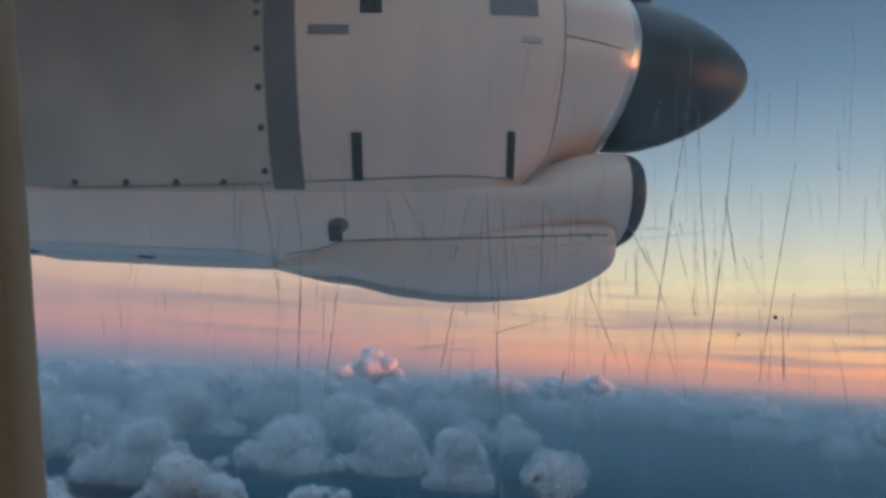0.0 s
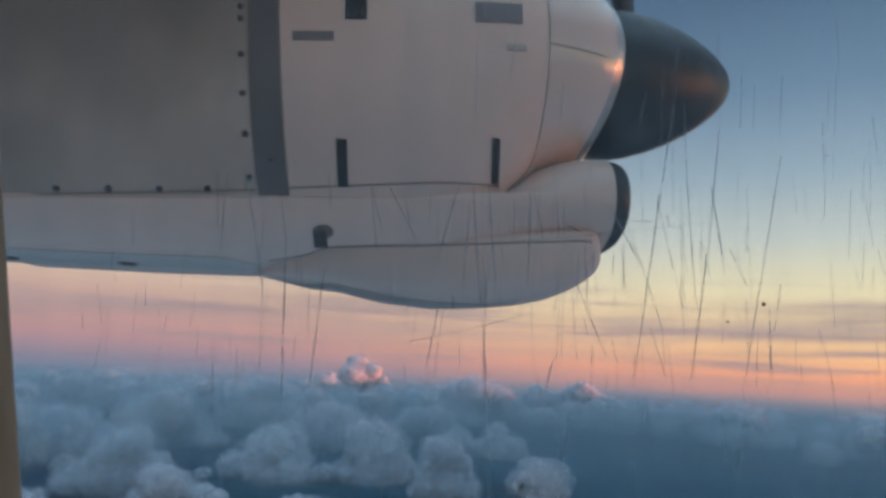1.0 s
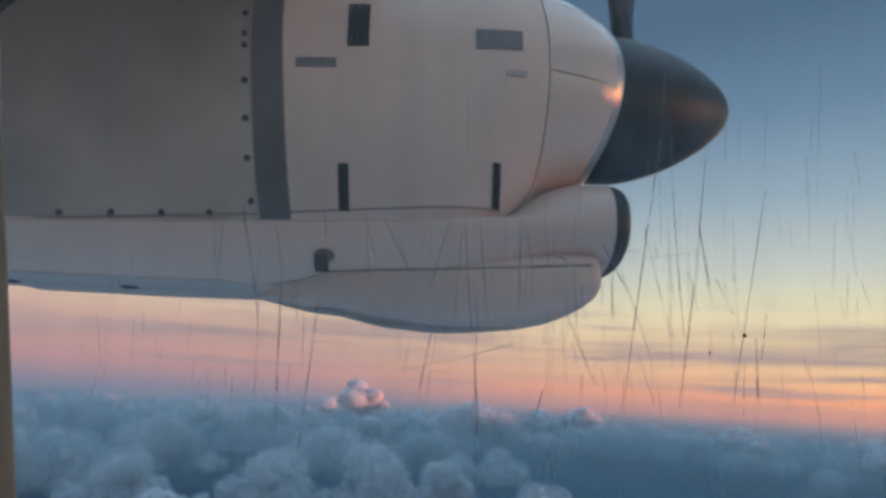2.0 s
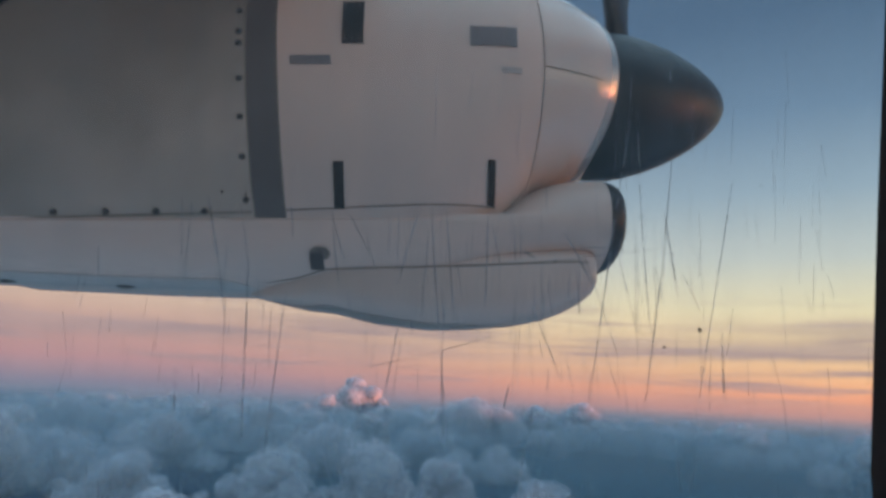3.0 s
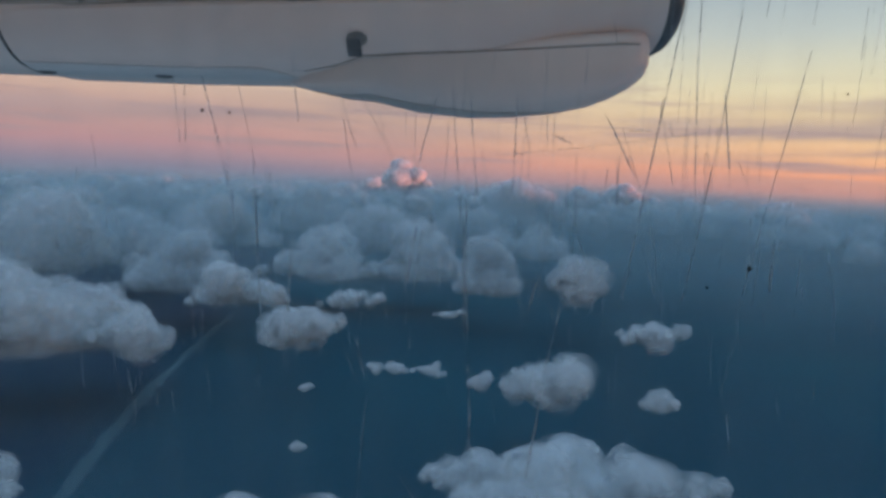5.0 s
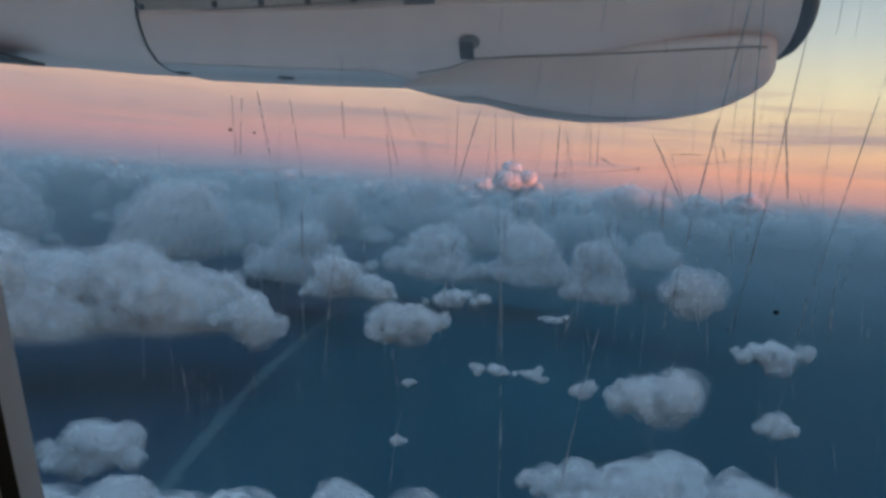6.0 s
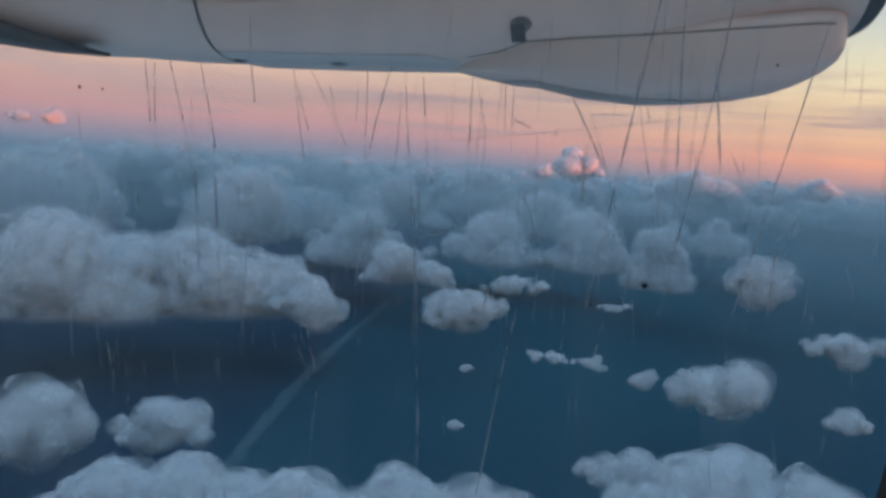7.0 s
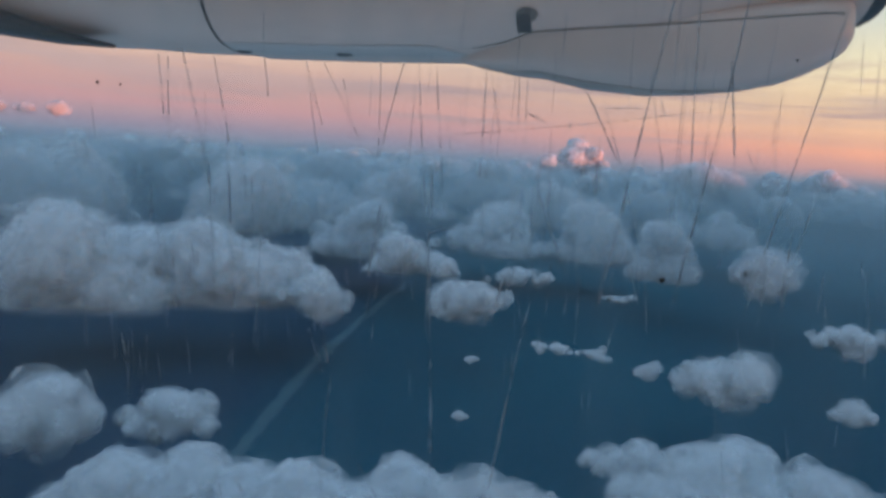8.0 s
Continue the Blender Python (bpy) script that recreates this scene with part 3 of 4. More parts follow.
# the tall tower whose crest catches the last sun, and small lit heads far off
for k, (az, d, w, top, seed) in enumerate(((-5.4, 3900, 330, 64, 301), (-7.9, 3700, 200, -25, 302), (-4.3, 3850, 190, 30, 307))):
    x, y = d * math.sin(radians(az)), d * math.cos(radians(az))
    cloud(x, y, w, w * .8, top - BASE, seed, "tall cumulus tower with a sunlit pink crest", group="sunlit cloud towers", turn=math.atan2(-x, y))

for az, w, h, low in ((-45.3, 119, 96, -8), (-47.4, 112, 62, -8), (-49.0, 84, 54, -8)):
    x, y = 4600 * math.sin(radians(az)), 4600 * math.cos(radians(az))
    cloud(x, y, w, w * .8, h, 310 + w, "small far cumulus puff glowing pink in the last sun", base=low, group="sunlit cloud towers", turn=math.atan2(-x, y))

# a pale sandbank just under the surface
bend = [(-462, 1318), (-439, 1087), (-412, 862), (-383, 702), (-357, 590), (-342, 528), (-319, 470)]
rows = []
for i in range(61):
    t = i / 10
    k = min(5, int(t))
    x = bend[k][0] + (bend[k + 1][0] - bend[k][0]) * (t - k) + 5 * noise.noise(Vector((i * .35, 0, 0)))
    y = bend[k][1] + (bend[k + 1][1] - bend[k][1]) * (t - k)
    w = 1.5 + 3.5 * abs(noise.noise(Vector((i * .5, 9, 0)))) + 1.2 * math.sin(math.pi * i / 60)
    rows.append([(x - w, y, SEA + .1), (x - w * .5, y, SEA + .5), (x + w * 1.5, y, SEA + .5), (x + w * 4, y, SEA + .1)])
shoal = new("sandbank", to_mesh("sandbank", loft(rows, cyclic=False), material("shallow_sand", (.004, .074, .112), .8, spots=.95, spot_color=(.0008, .060, .104), scale=.03, grain=.15, grain_scale=.2)))
tagged(shoal, "faint curved sandbank under shallow teal water", "sandbank")

# blue-tinted sheets that imitate haze over what lies farther off
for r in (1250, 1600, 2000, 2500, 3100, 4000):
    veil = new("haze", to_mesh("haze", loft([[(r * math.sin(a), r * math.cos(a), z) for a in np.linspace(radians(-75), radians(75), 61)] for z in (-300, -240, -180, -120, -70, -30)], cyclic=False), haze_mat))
    tagged(veil, "thin blue-tinted sheet imitating haze between the clouds", "haze", kind="stuff")

# ------------------------------------------------------------ engine nacelle
YC, ZC = 2.75, 1.18                            # axis of the engine
LOW = .622                                     # height of the long joint under the cowl doors


def lerp(x, rows):
    return float(np.interp(x, [r[0] for r in rows], [r[1] for r in rows]))


BELLY = [(-3.4, .52), (-2.85, .64), (-2.5, .70), (-2.2, .715), (-1.9, .743), (-1.5, .763), (-1.1, .782), (-.65, .796), (0, .80), (.15, .74), (.30, .60), (.42, .475), (.50, .445), (.57, .42), (.62, .40), (.65, .378), (.68, .36), (.71, .34)]
CURVE = [(0, 2.45), (.42, 2.05)]
WIDE = [(-3.4, .40), (-2.6, .46), (-1.6, .48), (.1, .48), (.26, .472), (.36, .458), (.45, .440), (.53, .424), (.58, .410), (.62, .394), (.65, .376), (.68, .357), (.70, .345)]


def section(x):
    """Half width, half height above and depth below the axis."""
    return lerp(x, WIDE), lerp(x, WIDE) * 1.03, lerp(x, BELLY)


def lean(x, z):
    """The metal band and its joints lean aft towards the top."""
    return -.068 * max(0.0, z - LOW) * math.exp(-((x + .55) / .2) ** 2)


def bow(x, z):
    """The nose ring is rounded in profile: it stands back above and below the axis."""
    k = min(1.0, max(0.0, (x - .28) / .40))
    return -.105 * k * k * (3 - 2 * k) * min(1.15, abs(z - ZC) / .345) ** 2


def side(x, z, proud=0.0):
    """The point of the near cowl side at height z."""
    a, up, down = section(x)
    h, n = (up, 2.1) if z > ZC else (down, lerp(x, CURVE))
    y = YC - a * max(0.0, 1 - min(1, abs(z - ZC) / h) ** n) ** (1 / n)
    dy = (side(x, z + .004)[1] - side(x, z - .004)[1]) / .008 if proud else 0
    k = proud / math.hypot(1, dy)
    return Vector((x + lean(x, z) + bow(x, z), y - k, z + k * dy))


def ring(x, count=72, grow=0.0):
    a, up, down = section(x)
    pts = []
    for i in range(count):
        t = 2 * math.pi * i / count
        c, s = math.cos(t), math.sin(t)
        h, n = (up, 2.1) if s > 0 else (down, lerp(x, CURVE))
        z = ZC + (h + grow) * math.copysign(abs(s) ** (2 / n), s)
        pts.append((x + lean(x, z) + bow(x, z), YC - (a + grow) * math.copysign(abs(c) ** (2 / n), c), z))
    return pts


nacelle = thing("engine_nacelle", "white painted turboprop engine nacelle under the wing", "engine nacelle")


def skin(x0, x1, step=.08):
    n = max(2, math.ceil((x1 - x0) / step) + 1)
    return loft([ring(x) for x in np.linspace(x0, x1, n)])


part("aft_body", skin(-3.4, -1.602), belly_paint, nacelle, "white aft body over the wheel bay")
part("wheel_bay_cowl", skin(-1.598, -.592), dirty_paint, nacelle, "stained white rear cowl panel, darker aft and upwards")
part("band", skin(-.592, -.484, .054), band_metal, nacelle, "grey metal heat shield band")
part("forward_cowl", skin(-.484, .42, .06), white_paint, nacelle, "white hinged forward cowl door")
part("nose_cowl", skin(.42, .676, .016), gloss_paint, nacelle, "glossy white nose cowl ring")


# round nose cowl with its polished lip
def circle(x, r, count=72, yc=YC, zc=ZC, bowed=False):
    turns = [2 * math.pi * i / count for i in range(count)]
    return [(x + (bow(.7, zc + r * math.sin(a)) if bowed else 0), yc - r * math.cos(a), zc + r * math.sin(a)) for a in turns]


lip = [(.690, .352), (.70, .345), (.708, .337), (.709, .331), (.70, .326), (.68, .325), (.62, .322), (.58, .312)]
part("lip", loft([ring(.6755), ring(.680)] + [circle(x, r, bowed=True) for x, r in lip]), lip_metal, nacelle, "polished metal lip reflecting the sunset")
part("firewall", loft([circle(.50, .30), circle(.50, .02)], True), dark_hole, nacelle)


# chin intake
def oval(x, a, h, yc, zc, n=2.3, count=56):
    pts = []
    for i in range(count):
        t = 2 * math.pi * i / count
        c, s = math.cos(t), math.sin(t)
        pts.append((x, yc - a * math.copysign(abs(c) ** (2 / n), c), zc + h * math.copysign(abs(s) ** (2 / n), s)))
    return pts


def tube(rows, **k):
    return loft([oval(*r) for r in rows], **k)



def lower_body(y, z, x):
    a, up, down = section(min(x, 0))
    a, down = a - .066, down + .005
    n = 4.0
    return max((abs(y - YC) / a) ** n + (max(0, ZC - z) / down) ** n - 1, (z - LOW) * 4)


def mouth(y, z, x):
    return (abs(y - 2.73) / .328) ** 2.3 + (abs(z - .632) / .172) ** 2.3 - 1


def reach(test, x, dy, dz):
    lo, hi = 0.0, 1.0
    for _ in range(30):
        m = (lo + hi) / 2
        lo, hi = (m, hi) if test(2.74 + dy * m, .56 + dz * m, x) < 0 else (lo, m)
    return lo


def lower_ring(x, count=72):
    k = min(1, max(0, (x - .0) / .56))
    k = k * k * (3 - 2 * k)
    pts = []
    for i in range(count):
        t = 2 * math.pi * i / count
        dy, dz = -math.cos(t), math.sin(t)
        r = reach(lower_body, x, dy, dz) * (1 - k) + reach(mouth, x, dy, dz) * k
        pts.append((x, 2.74 + dy * r, .56 + dz * r))
    return pts


part("lower_cowl", loft([lower_ring(x) for x in np.linspace(-1.598, .652, 40)]), belly_paint, nacelle, "white lower cowl ending in the chin air intake")
part("deice_boot", tube([(.652, .3285, .1723, 2.73, .632), (.682, .320, .166, 2.73, .632), (.702, .307, .155, 2.73, .632), (.711, .293, .142, 2.73, .632), (.703, .280, .131, 2.73, .632),
                         (.67, .272, .125, 2.73, .632), (.50, .262, .118, 2.73, .632)]), boot_rubber, nacelle, "black rubber de-icing boot")
part("intake_throat", tube([(.52, .262, .118, 2.73, .63), (.30, .20, .08, 2.73, .63)], close_ends=True), dark_hole, nacelle)

# oil cooler fairing under the belly
def pod_ring(x, a, low, yc, zc, count=48):
    """Boxy below, almost flat on top."""
    pts = []
    for i in range(count):
        t = 2 * math.pi * i / count
        c, s = math.cos(t), math.sin(t)
        h = low if s < 0 else .095
        pts.append((x, yc - a * math.copysign(abs(c) ** .6, c), zc + h * math.copysign(abs(s) ** .6, s)))
    return pts


fair = [(-.66, .03, .01, 2.67, .372), (-.58, .11, .030, 2.67, .372), (-.46, .18, .070, 2.68, .385), (-.36, .225, .105, 2.69, .410), (-.20, .255, .150, 2.70, .415), (0, .268, .176, 2.71, .418), (.16, .272, .178, 2.71, .422),
        (.32, .275, .172, 2.71, .428), (.44, .275, .154, 2.71, .432), (.52, .27, .130, 2.71, .436), (.570, .26, .102, 2.71, .434), (.598, .245, .074, 2.71, .428), (.608, .225, .046, 2.71, .422), (.598, .20, .026, 2.71, .420), (.49, .17, .016, 2.71, .420)]
part("oil_cooler_fairing", loft([pod_ring(*r) for r in fair], True), white_paint, nacelle, "white rounded oil cooler fairing")


# darker strip under the fairing's tail; its underside shade is put into the colour
rows = []
for (x, a, low, yc, zc), k in zip(fair[1:8], (.08, .28, .40, .40, .30, .18, .03)):
    ring_pts = []
    for i in range(9):
        t = -math.pi / 2 - .05 + (math.pi / 2 - .15) * k * (-i / 8)
        ring_pts.append((x, yc - (a + .003) * abs(math.cos(t)) ** .6, zc - (low + .003) * abs(math.sin(t)) ** .6))
    rows.append(ring_pts + [(p[0], p[1] + .004, p[2] + .006) for p in reversed(ring_pts)])
part("fairing_underside", loft(rows, True), material("shaded_underside_paint", (.46, .40, .36), .6, spots=.6, spot_color=(.30, .26, .24), scale=6, grain=.1), nacelle, "grey underside of the fairing tail, darkened as if in shade")


def low_side(x, z, proud=0.0):
    """The point of the near side of the lower cowl at height z."""
    a, up, down = section(min(x, 0))
    y = YC - (a - .066) * max(0.0, 1 - min(1, (ZC - z) / (down + .005)) ** 4) ** .25
    dy = (low_side(x, z + .004)[1] - low_side(x, z - .004)[1]) / .008 if proud else 0
    k = proud / math.hypot(1, dy)
    return Vector((x, y - k, z + k * dy))


# sealed panel joints that run along the skin
def joint(points, width=.009, proud=.003, mat=seam_dark, on=side):
    """A flat bead along points (x, z) of the near side."""
    pts = [on(x, z, proud) for x, z in points]
    bm = bmesh.new()
    rows = []
    for i, p in enumerate(pts):
        d = (pts[min(i + 1, len(pts) - 1)] - pts[max(i - 1, 0)]).normalized()
        across = d.cross(Vector((0, -1, 0))).normalized() * width / 2
        rows.append((p - across, p - across + Vector((0, .006, 0)), p + across + Vector((0, .006, 0)), p + across))
    vs = [[bm.verts.new(q) for q in r] for r in rows]
    for a, b in zip(vs, vs[1:]):
        for i in range(4):
            j = (i + 1) % 4
            bm.faces.new((a[i], a[j], b[j], b[i]))
    part("seam", bm, mat, nacelle)


def line(x0, z0, x1, z1, n=14):
    return [(x0 + (x1 - x0) * i / n, z0 + (z1 - z0) * i / n) for i in range(n + 1)]


joint(line(-1.60, LOW - .02, -.60, LOW), .006)
joint(line(-.484, LOW + .006, .245, LOW + .034), .005)
joint(line(-1.60, .625, -1.60, 1.5, 30), .010, mat=gasket_black)
joint(line(-1.60, .42, -1.60, .62, 12), .010, mat=gasket_black, on=low_side)
edge = [Vector((x, min(yc - a * .99, low_side(x, zc + .025)[1] if x < .1 else 9) - .0015, zc + .025)) for x, a, low, yc, zc in fair[1:11]]
part("seam", loft([[p + Vector((0, .0032 * math.cos(k), .0032 * math.sin(k))) for k in np.linspace(0, 2 * math.pi, 9)[:-1]] for p in edge]), seam_dark, nacelle)
joint([(.415, 1.5 - .02 * i) for i in range(36)] + [(.405, .77), (.385, .745), (.35, .715), (.31, .68), (.27, .645), (.248, .632)], .003)
joint(line(.42, 1.135, .64, 1.11, 8), .003)
joint(line(-.488, .63, -.488, 1.5, 24), .005)
joint(line(-.592, .63, -.592, 1.5, 24), .005)


def patch(name, x0, x1, z0, z1, mat, label="", proud=.004, slats=0, on=side):
    """A thin plate on the near side, following its curve."""
    bm = bmesh.new()
    grid = [[on(x0 + (x1 - x0) * i / 4, z0 + (z1 - z0) * k / 6, proud) for k in range(7)] for i in range(5)]
    top = [[bm.verts.new(p) for p in row] for row in grid]
    low = [[bm.verts.new(p + Vector((0, .012, 0))) for p in row] for row in grid]
    for i in range(4):
        for k in range(6):
            bm.faces.new((top[i][k], top[i + 1][k], top[i + 1][k + 1], top[i][k + 1]))
    edge = [(i, 0) for i in range(5)] + [(4, k) for k in range(1, 7)] + [(i, 6) for i in range(3, -1, -1)] + [(0, k) for k in range(5, 0, -1)]
    for (i, k), (j, l) in zip(edge, edge[1:] + edge[:1]):
        bm.faces.new((top[i][k], low[i][k], low[j][l], top[j][l]))
    ob = part(name, bm, mat, nacelle, label)
    for s in range(slats):
        x = x0 + (x1 - x0) * (s + .5) / slats
        bm = bmesh.new()
        a, b = side(x, z0 + .01, proud + .004), side(x, z1 - .01, proud + .004)
        w = (x1 - x0) / slats * .18
        vs = [bm.verts.new(p) for p in (a + Vector((-w, 0, 0)), a + Vector((w, .008, 0)), b + Vector((w, .008, 0)), b + Vector((-w, 0, 0)))]
        vs += [bm.verts.new(v.co + Vector((0, .004, 0))) for v in vs[:4]]
        for f in ((0, 1, 2, 3), (7, 6, 5, 4), (0, 4, 5, 1), (1, 5, 6, 2), (2, 6, 7, 3), (3, 7, 4, 0)):
            bm.faces.new([vs[i] for i in f])
        slat = new("slat", to_mesh("slat", bm, tag_grey))
        slat.parent = ob
    return ob


patch("latch_slot", -.317, -.282, .632, .785, dark_hole, "dark vertical latch slot")
patch("latch_slot", .213, .241, .660, .802, dark_hole, "dark vertical latch slot")
patch("vent", -.288, -.218, 1.20, 1.375, dark_hole, "dark louvred cooling vent", slats=3)
patch("vent", .152, .318, 1.195, 1.27, tag_grey, "grey recessed vent plate", slats=2)
patch("placard", -.446, -.322, 1.122, 1.155, tag_grey, "small grey placard")
patch("placard", .26, .332, 1.098, 1.119, faded_grey, "small faded grey placard")
drain = patch("drain_outlet", -.408, -.360, .438, .488, fastener, "dark square drain outlet", proud=.006, on=low_side)


def stud(x, z, r=.011):
    bm = bmesh.new()
    p = side(x, z, 0)
    q = (side(x, z, .02) - p).normalized()
    u = Vector((1, 0, 0))
    v = q.cross(u).normalized()
    rows = []
    for h, k in ((-.004, 1), (.006, 1), (.010, .7), (.011, .1)):
        rows.append([p + q * h + (u * math.cos(a) + v * math.sin(a)) * r * k for a in np.linspace(0, 2 * math.pi, 11)[:-1]])
    part("fastener", loft(rows, True), fastener, nacelle)


for x in (-1.58, -1.285, -1.105, -.93, -.765):
    stud(x, LOW + .002, .012)
for z in (.66, .80, .935, 1.07, 1.20, 1.245, 1.33, 1.42):
    stud(-.617, z)
    stud(-1.575, z)
for x, z in ((-1.55, .585), (-1.62, .53)):
    stud(x, z, .007)

# grey underside strip along the keel; sky and sea reflection put into its colour
keel_reflection_tone = material("keel_reflection_tone", (.66, .60, .56), .45, spots=.5, spot_color=(.48, .45, .42), scale=5, grain=.08, grain_scale=30, stretch_by=(.4, 1.5, 1.5))
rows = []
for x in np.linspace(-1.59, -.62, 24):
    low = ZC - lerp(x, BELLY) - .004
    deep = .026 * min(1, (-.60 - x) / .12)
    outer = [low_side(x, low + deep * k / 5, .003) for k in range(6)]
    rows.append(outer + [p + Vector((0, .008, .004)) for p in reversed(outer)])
part("keel_strip", loft(rows, True), keel_reflection_tone, nacelle, "grey underside strip along the keel, toned for sky and sea reflection")
soot = material("soot_smudge", (.15, .135, .125), .8, spots=.8, spot_color=(.36, .31, .28), scale=22, grain=.2)
rim = [low_side(-.372 + .037 * math.cos(a), .486 + .022 * math.sin(a), .0035) for a in np.linspace(0, 2 * math.pi, 25)[:-1]]
part("soot_smudge", loft([[p + Vector((0, .006, 0)) for p in rim], rim, [p.lerp(rim[0].lerp(rim[12], .5), .6) + Vector((0, -.0012, 0)) for p in rim]], True), soot, nacelle, "dark soot smudge round the drain outlet")
part("pylon", loft([[(-2.3, 2.64, z), (-1.2, 2.58, z), (-.55, 2.70, z), (-.55, 2.80, z), (-1.2, 2.92, z), (-2.3, 2.86, z)] for z in (1.55, 1.68, 1.80)], True), white_paint, nacelle)

# drain bumps on the keel
for x in (-1.115, -1.555):
    bm = bmesh.new()
    bmesh.ops.create_icosphere(bm, subdivisions=3, radius=1)
    bmesh.ops.transform(bm, matrix=Matrix.Translation((x, 2.6, ZC - lerp(x, BELLY) + .006)) @ Matrix.Diagonal((.045, .03, .018, 1)), verts=bm.verts)
    part("drain_mast", bm, fastener, nacelle, "small dark drain fitting")

# wheel bay door edge at the aft belly
part("wheel_door", tube([(-3.4, .05, .03, 2.42, .78), (-3.0, .13, .08, 2.43, .66), (-2.68, .13, .055, 2.46, .55), (-2.4, .10, .03, 2.50, .485), (-2.15, .02, .008, 2.53, .445)], close_ends=True),
     boot_rubber, nacelle, "dark wheel bay door edge")
# dark exhaust shroud on the upper flank
rows = []
for i in range(9):
    z = 1.16 + .045 * i
    front = -1.63 + (z - 1.16) * .66
    rows.append([side(x, z, .006) for x in np.linspace(-2.7, front, 8)] + [side(x, z, -.01) for x in np.linspace(front, -2.7, 8)])
part("exhaust_shroud", loft(rows, True), boot_rubber, nacelle, "dark heat-stained exhaust shroud")

# ------------------------------------------------------------ propeller
propeller = thing("propeller", "black propeller spinner in front of the engine", "propeller")
prof = [(.52, .312), (.60, .318), (.690, .320), (.74, .320), (.80, .310), (.88, .287), (.96, .255), (1.03, .218), (1.095, .176), (1.15, .130), (1.19, .086), (1.212, .045), (1.219, .004)]
part("spinner", loft([circle(x, r * .94, zc=ZC - .022) for x, r in prof]), spinner_black, propeller, "glossy black pointed spinner")
blade_rows = []
for z, c, th, tw in ((.26, .07, .05, 70), (.34, .09, .045, 66), (.48, .15, .035, 58), (.75, .20, .026, 48), (1.2, .19, .018, 36), (1.7, .10, .010, 28)):
    t = radians(tw)
    blade_rows.append([(.80 + (c * math.cos(a)) * math.cos(t) - th * math.sin(a) * math.sin(t), YC + c * math.cos(a) * math.sin(t) + th * math.sin(a) * math.cos(t), ZC + z)
                       for a in np.linspace(0, 2 * math.pi, 21)[:-1]])
part("blade", loft(blade_rows, True), spinner_black, propeller, "black propeller blade")

# ------------------------------------------------------------ wing above the nacelle
wing = thing("wing", "white high wing above the engine nacelle", "wing")
rows = []
for y in np.linspace(.6, 9.0, 8):
    chord = 2.9 - .12 * (y - .6)
    # front edge carried forward, out of view, to shade the top of the cowl
    rows.append([(-.2 - chord / 2 + chord / 2 * math.cos(a), y, 1.81 + .19 * math.sin(a) * (1 + .45 * math.cos(a))) for a in np.linspace(0, 2 * math.pi, 41)[:-1]])
part("wing_box", loft(rows, True), white_paint, wing)

# ------------------------------------------------------------ fuselage skin round the cabin
fuselage = thing("fuselage", "white painted fuselage side beneath the wing", "fuselage")
for x0, x1 in ((-8.0, -2.26), (2.46, 5.5)):
    part("skin_panel", loft([[(x, .23 - 1.35 * (1 - math.cos(a)), -.05 + 1.35 * math.sin(a)) for a in np.linspace(-1.1, 1.5, 20)] for x in (x0, x1)], cyclic=False), white_paint, fuselage)
part("crown_panel", loft([[(x, .26 - 1.35 * (1 - math.cos(a)), .0 + 1.62 * math.sin(a)) for a in np.linspace(.68, 1.5, 12)] for x in (-2.3, 2.5)], cyclic=False), white_paint, fuselage)

# ------------------------------------------------------------ cabin wall and window
WX, WZ, WA, WB = .0268, .075, .0752, .160     # centre and half sizes of the clear opening


def outline(grow, y, right=None, n=96):
    """A rounded outline of the opening, wider by grow, that narrows towards the sill; right: the growth of its forward side."""
    pts = []
    for i in range(n):
        t = 2 * math.pi * i / n
        c, s = math.cos(t), math.sin(t)
        z = WZ + (WB + grow) * math.copysign(abs(s) ** .5, s)
        g = grow if right is None or c < 0 else right
        x = WX + (WA + .16 * min(.1, max(-.06 if c < 0 else -.008, z - .045)) + g) * math.copysign(abs(c) ** .5, c)
        pts.append((x, y, z))
    return pts


window = thing("window_1", "scratched oval aircraft cabin window in a beige surround", "window", kind="structure")
part("surround", loft([outline(.001, .1475), outline(-.0120, .1345, -.0002), outline(-.0160, .1328, .0016), outline(-.0166, .1312, .0016), outline(-.0155, .1275, .0020), outline(-.008, .118, .002), outline(.005, .104, .014), outline(.03, .090, .04), outline(.16, .078), outline(.16, .113), outline(.05, .135), outline(.006, .1475)]),
     trim_beige, window, "beige moulded window surround")
part("gasket", loft([outline(.0010, .1470, .0008), outline(-.0002, .1480, .0004), outline(-.0010, .1496, .0006), outline(.0045, .1510, .0006), outline(.0050, .1580, .0010), outline(.007, .1580, .007), outline(.007, .1470, .007)]), gasket_black, window, "black rubber gasket")
part("window_frame", loft([outline(-.0009, .1497, .0030), outline(-.0008, .1504, .0030), outline(.0028, .1578, .0034), outline(.0034, .1586, .0036), outline(.006, .1586, .006), outline(.006, .1497, .006)]), frame_grey, window, "pale grey inner rim")
inner = part("inner_pane", loft([outline(.005, .1594), outline(.005, .1582)], True), clear_mat, window, "clear inner pane")
inner.visible_shadow = False
part("tunnel", loft([outline(.0065, .1588), outline(.03, .160), outline(.10, .172), outline(.105, .1985), outline(.115, .1985), outline(.115, .165)]), frame_grey, window, "pale grey tunnel between the panes")
pane = part("pane", loft([outline(.105, .2042), outline(.105, .2000)], True), pane_mat, window, "clear acrylic pane with worn streaks")
pane.visible_shadow = False

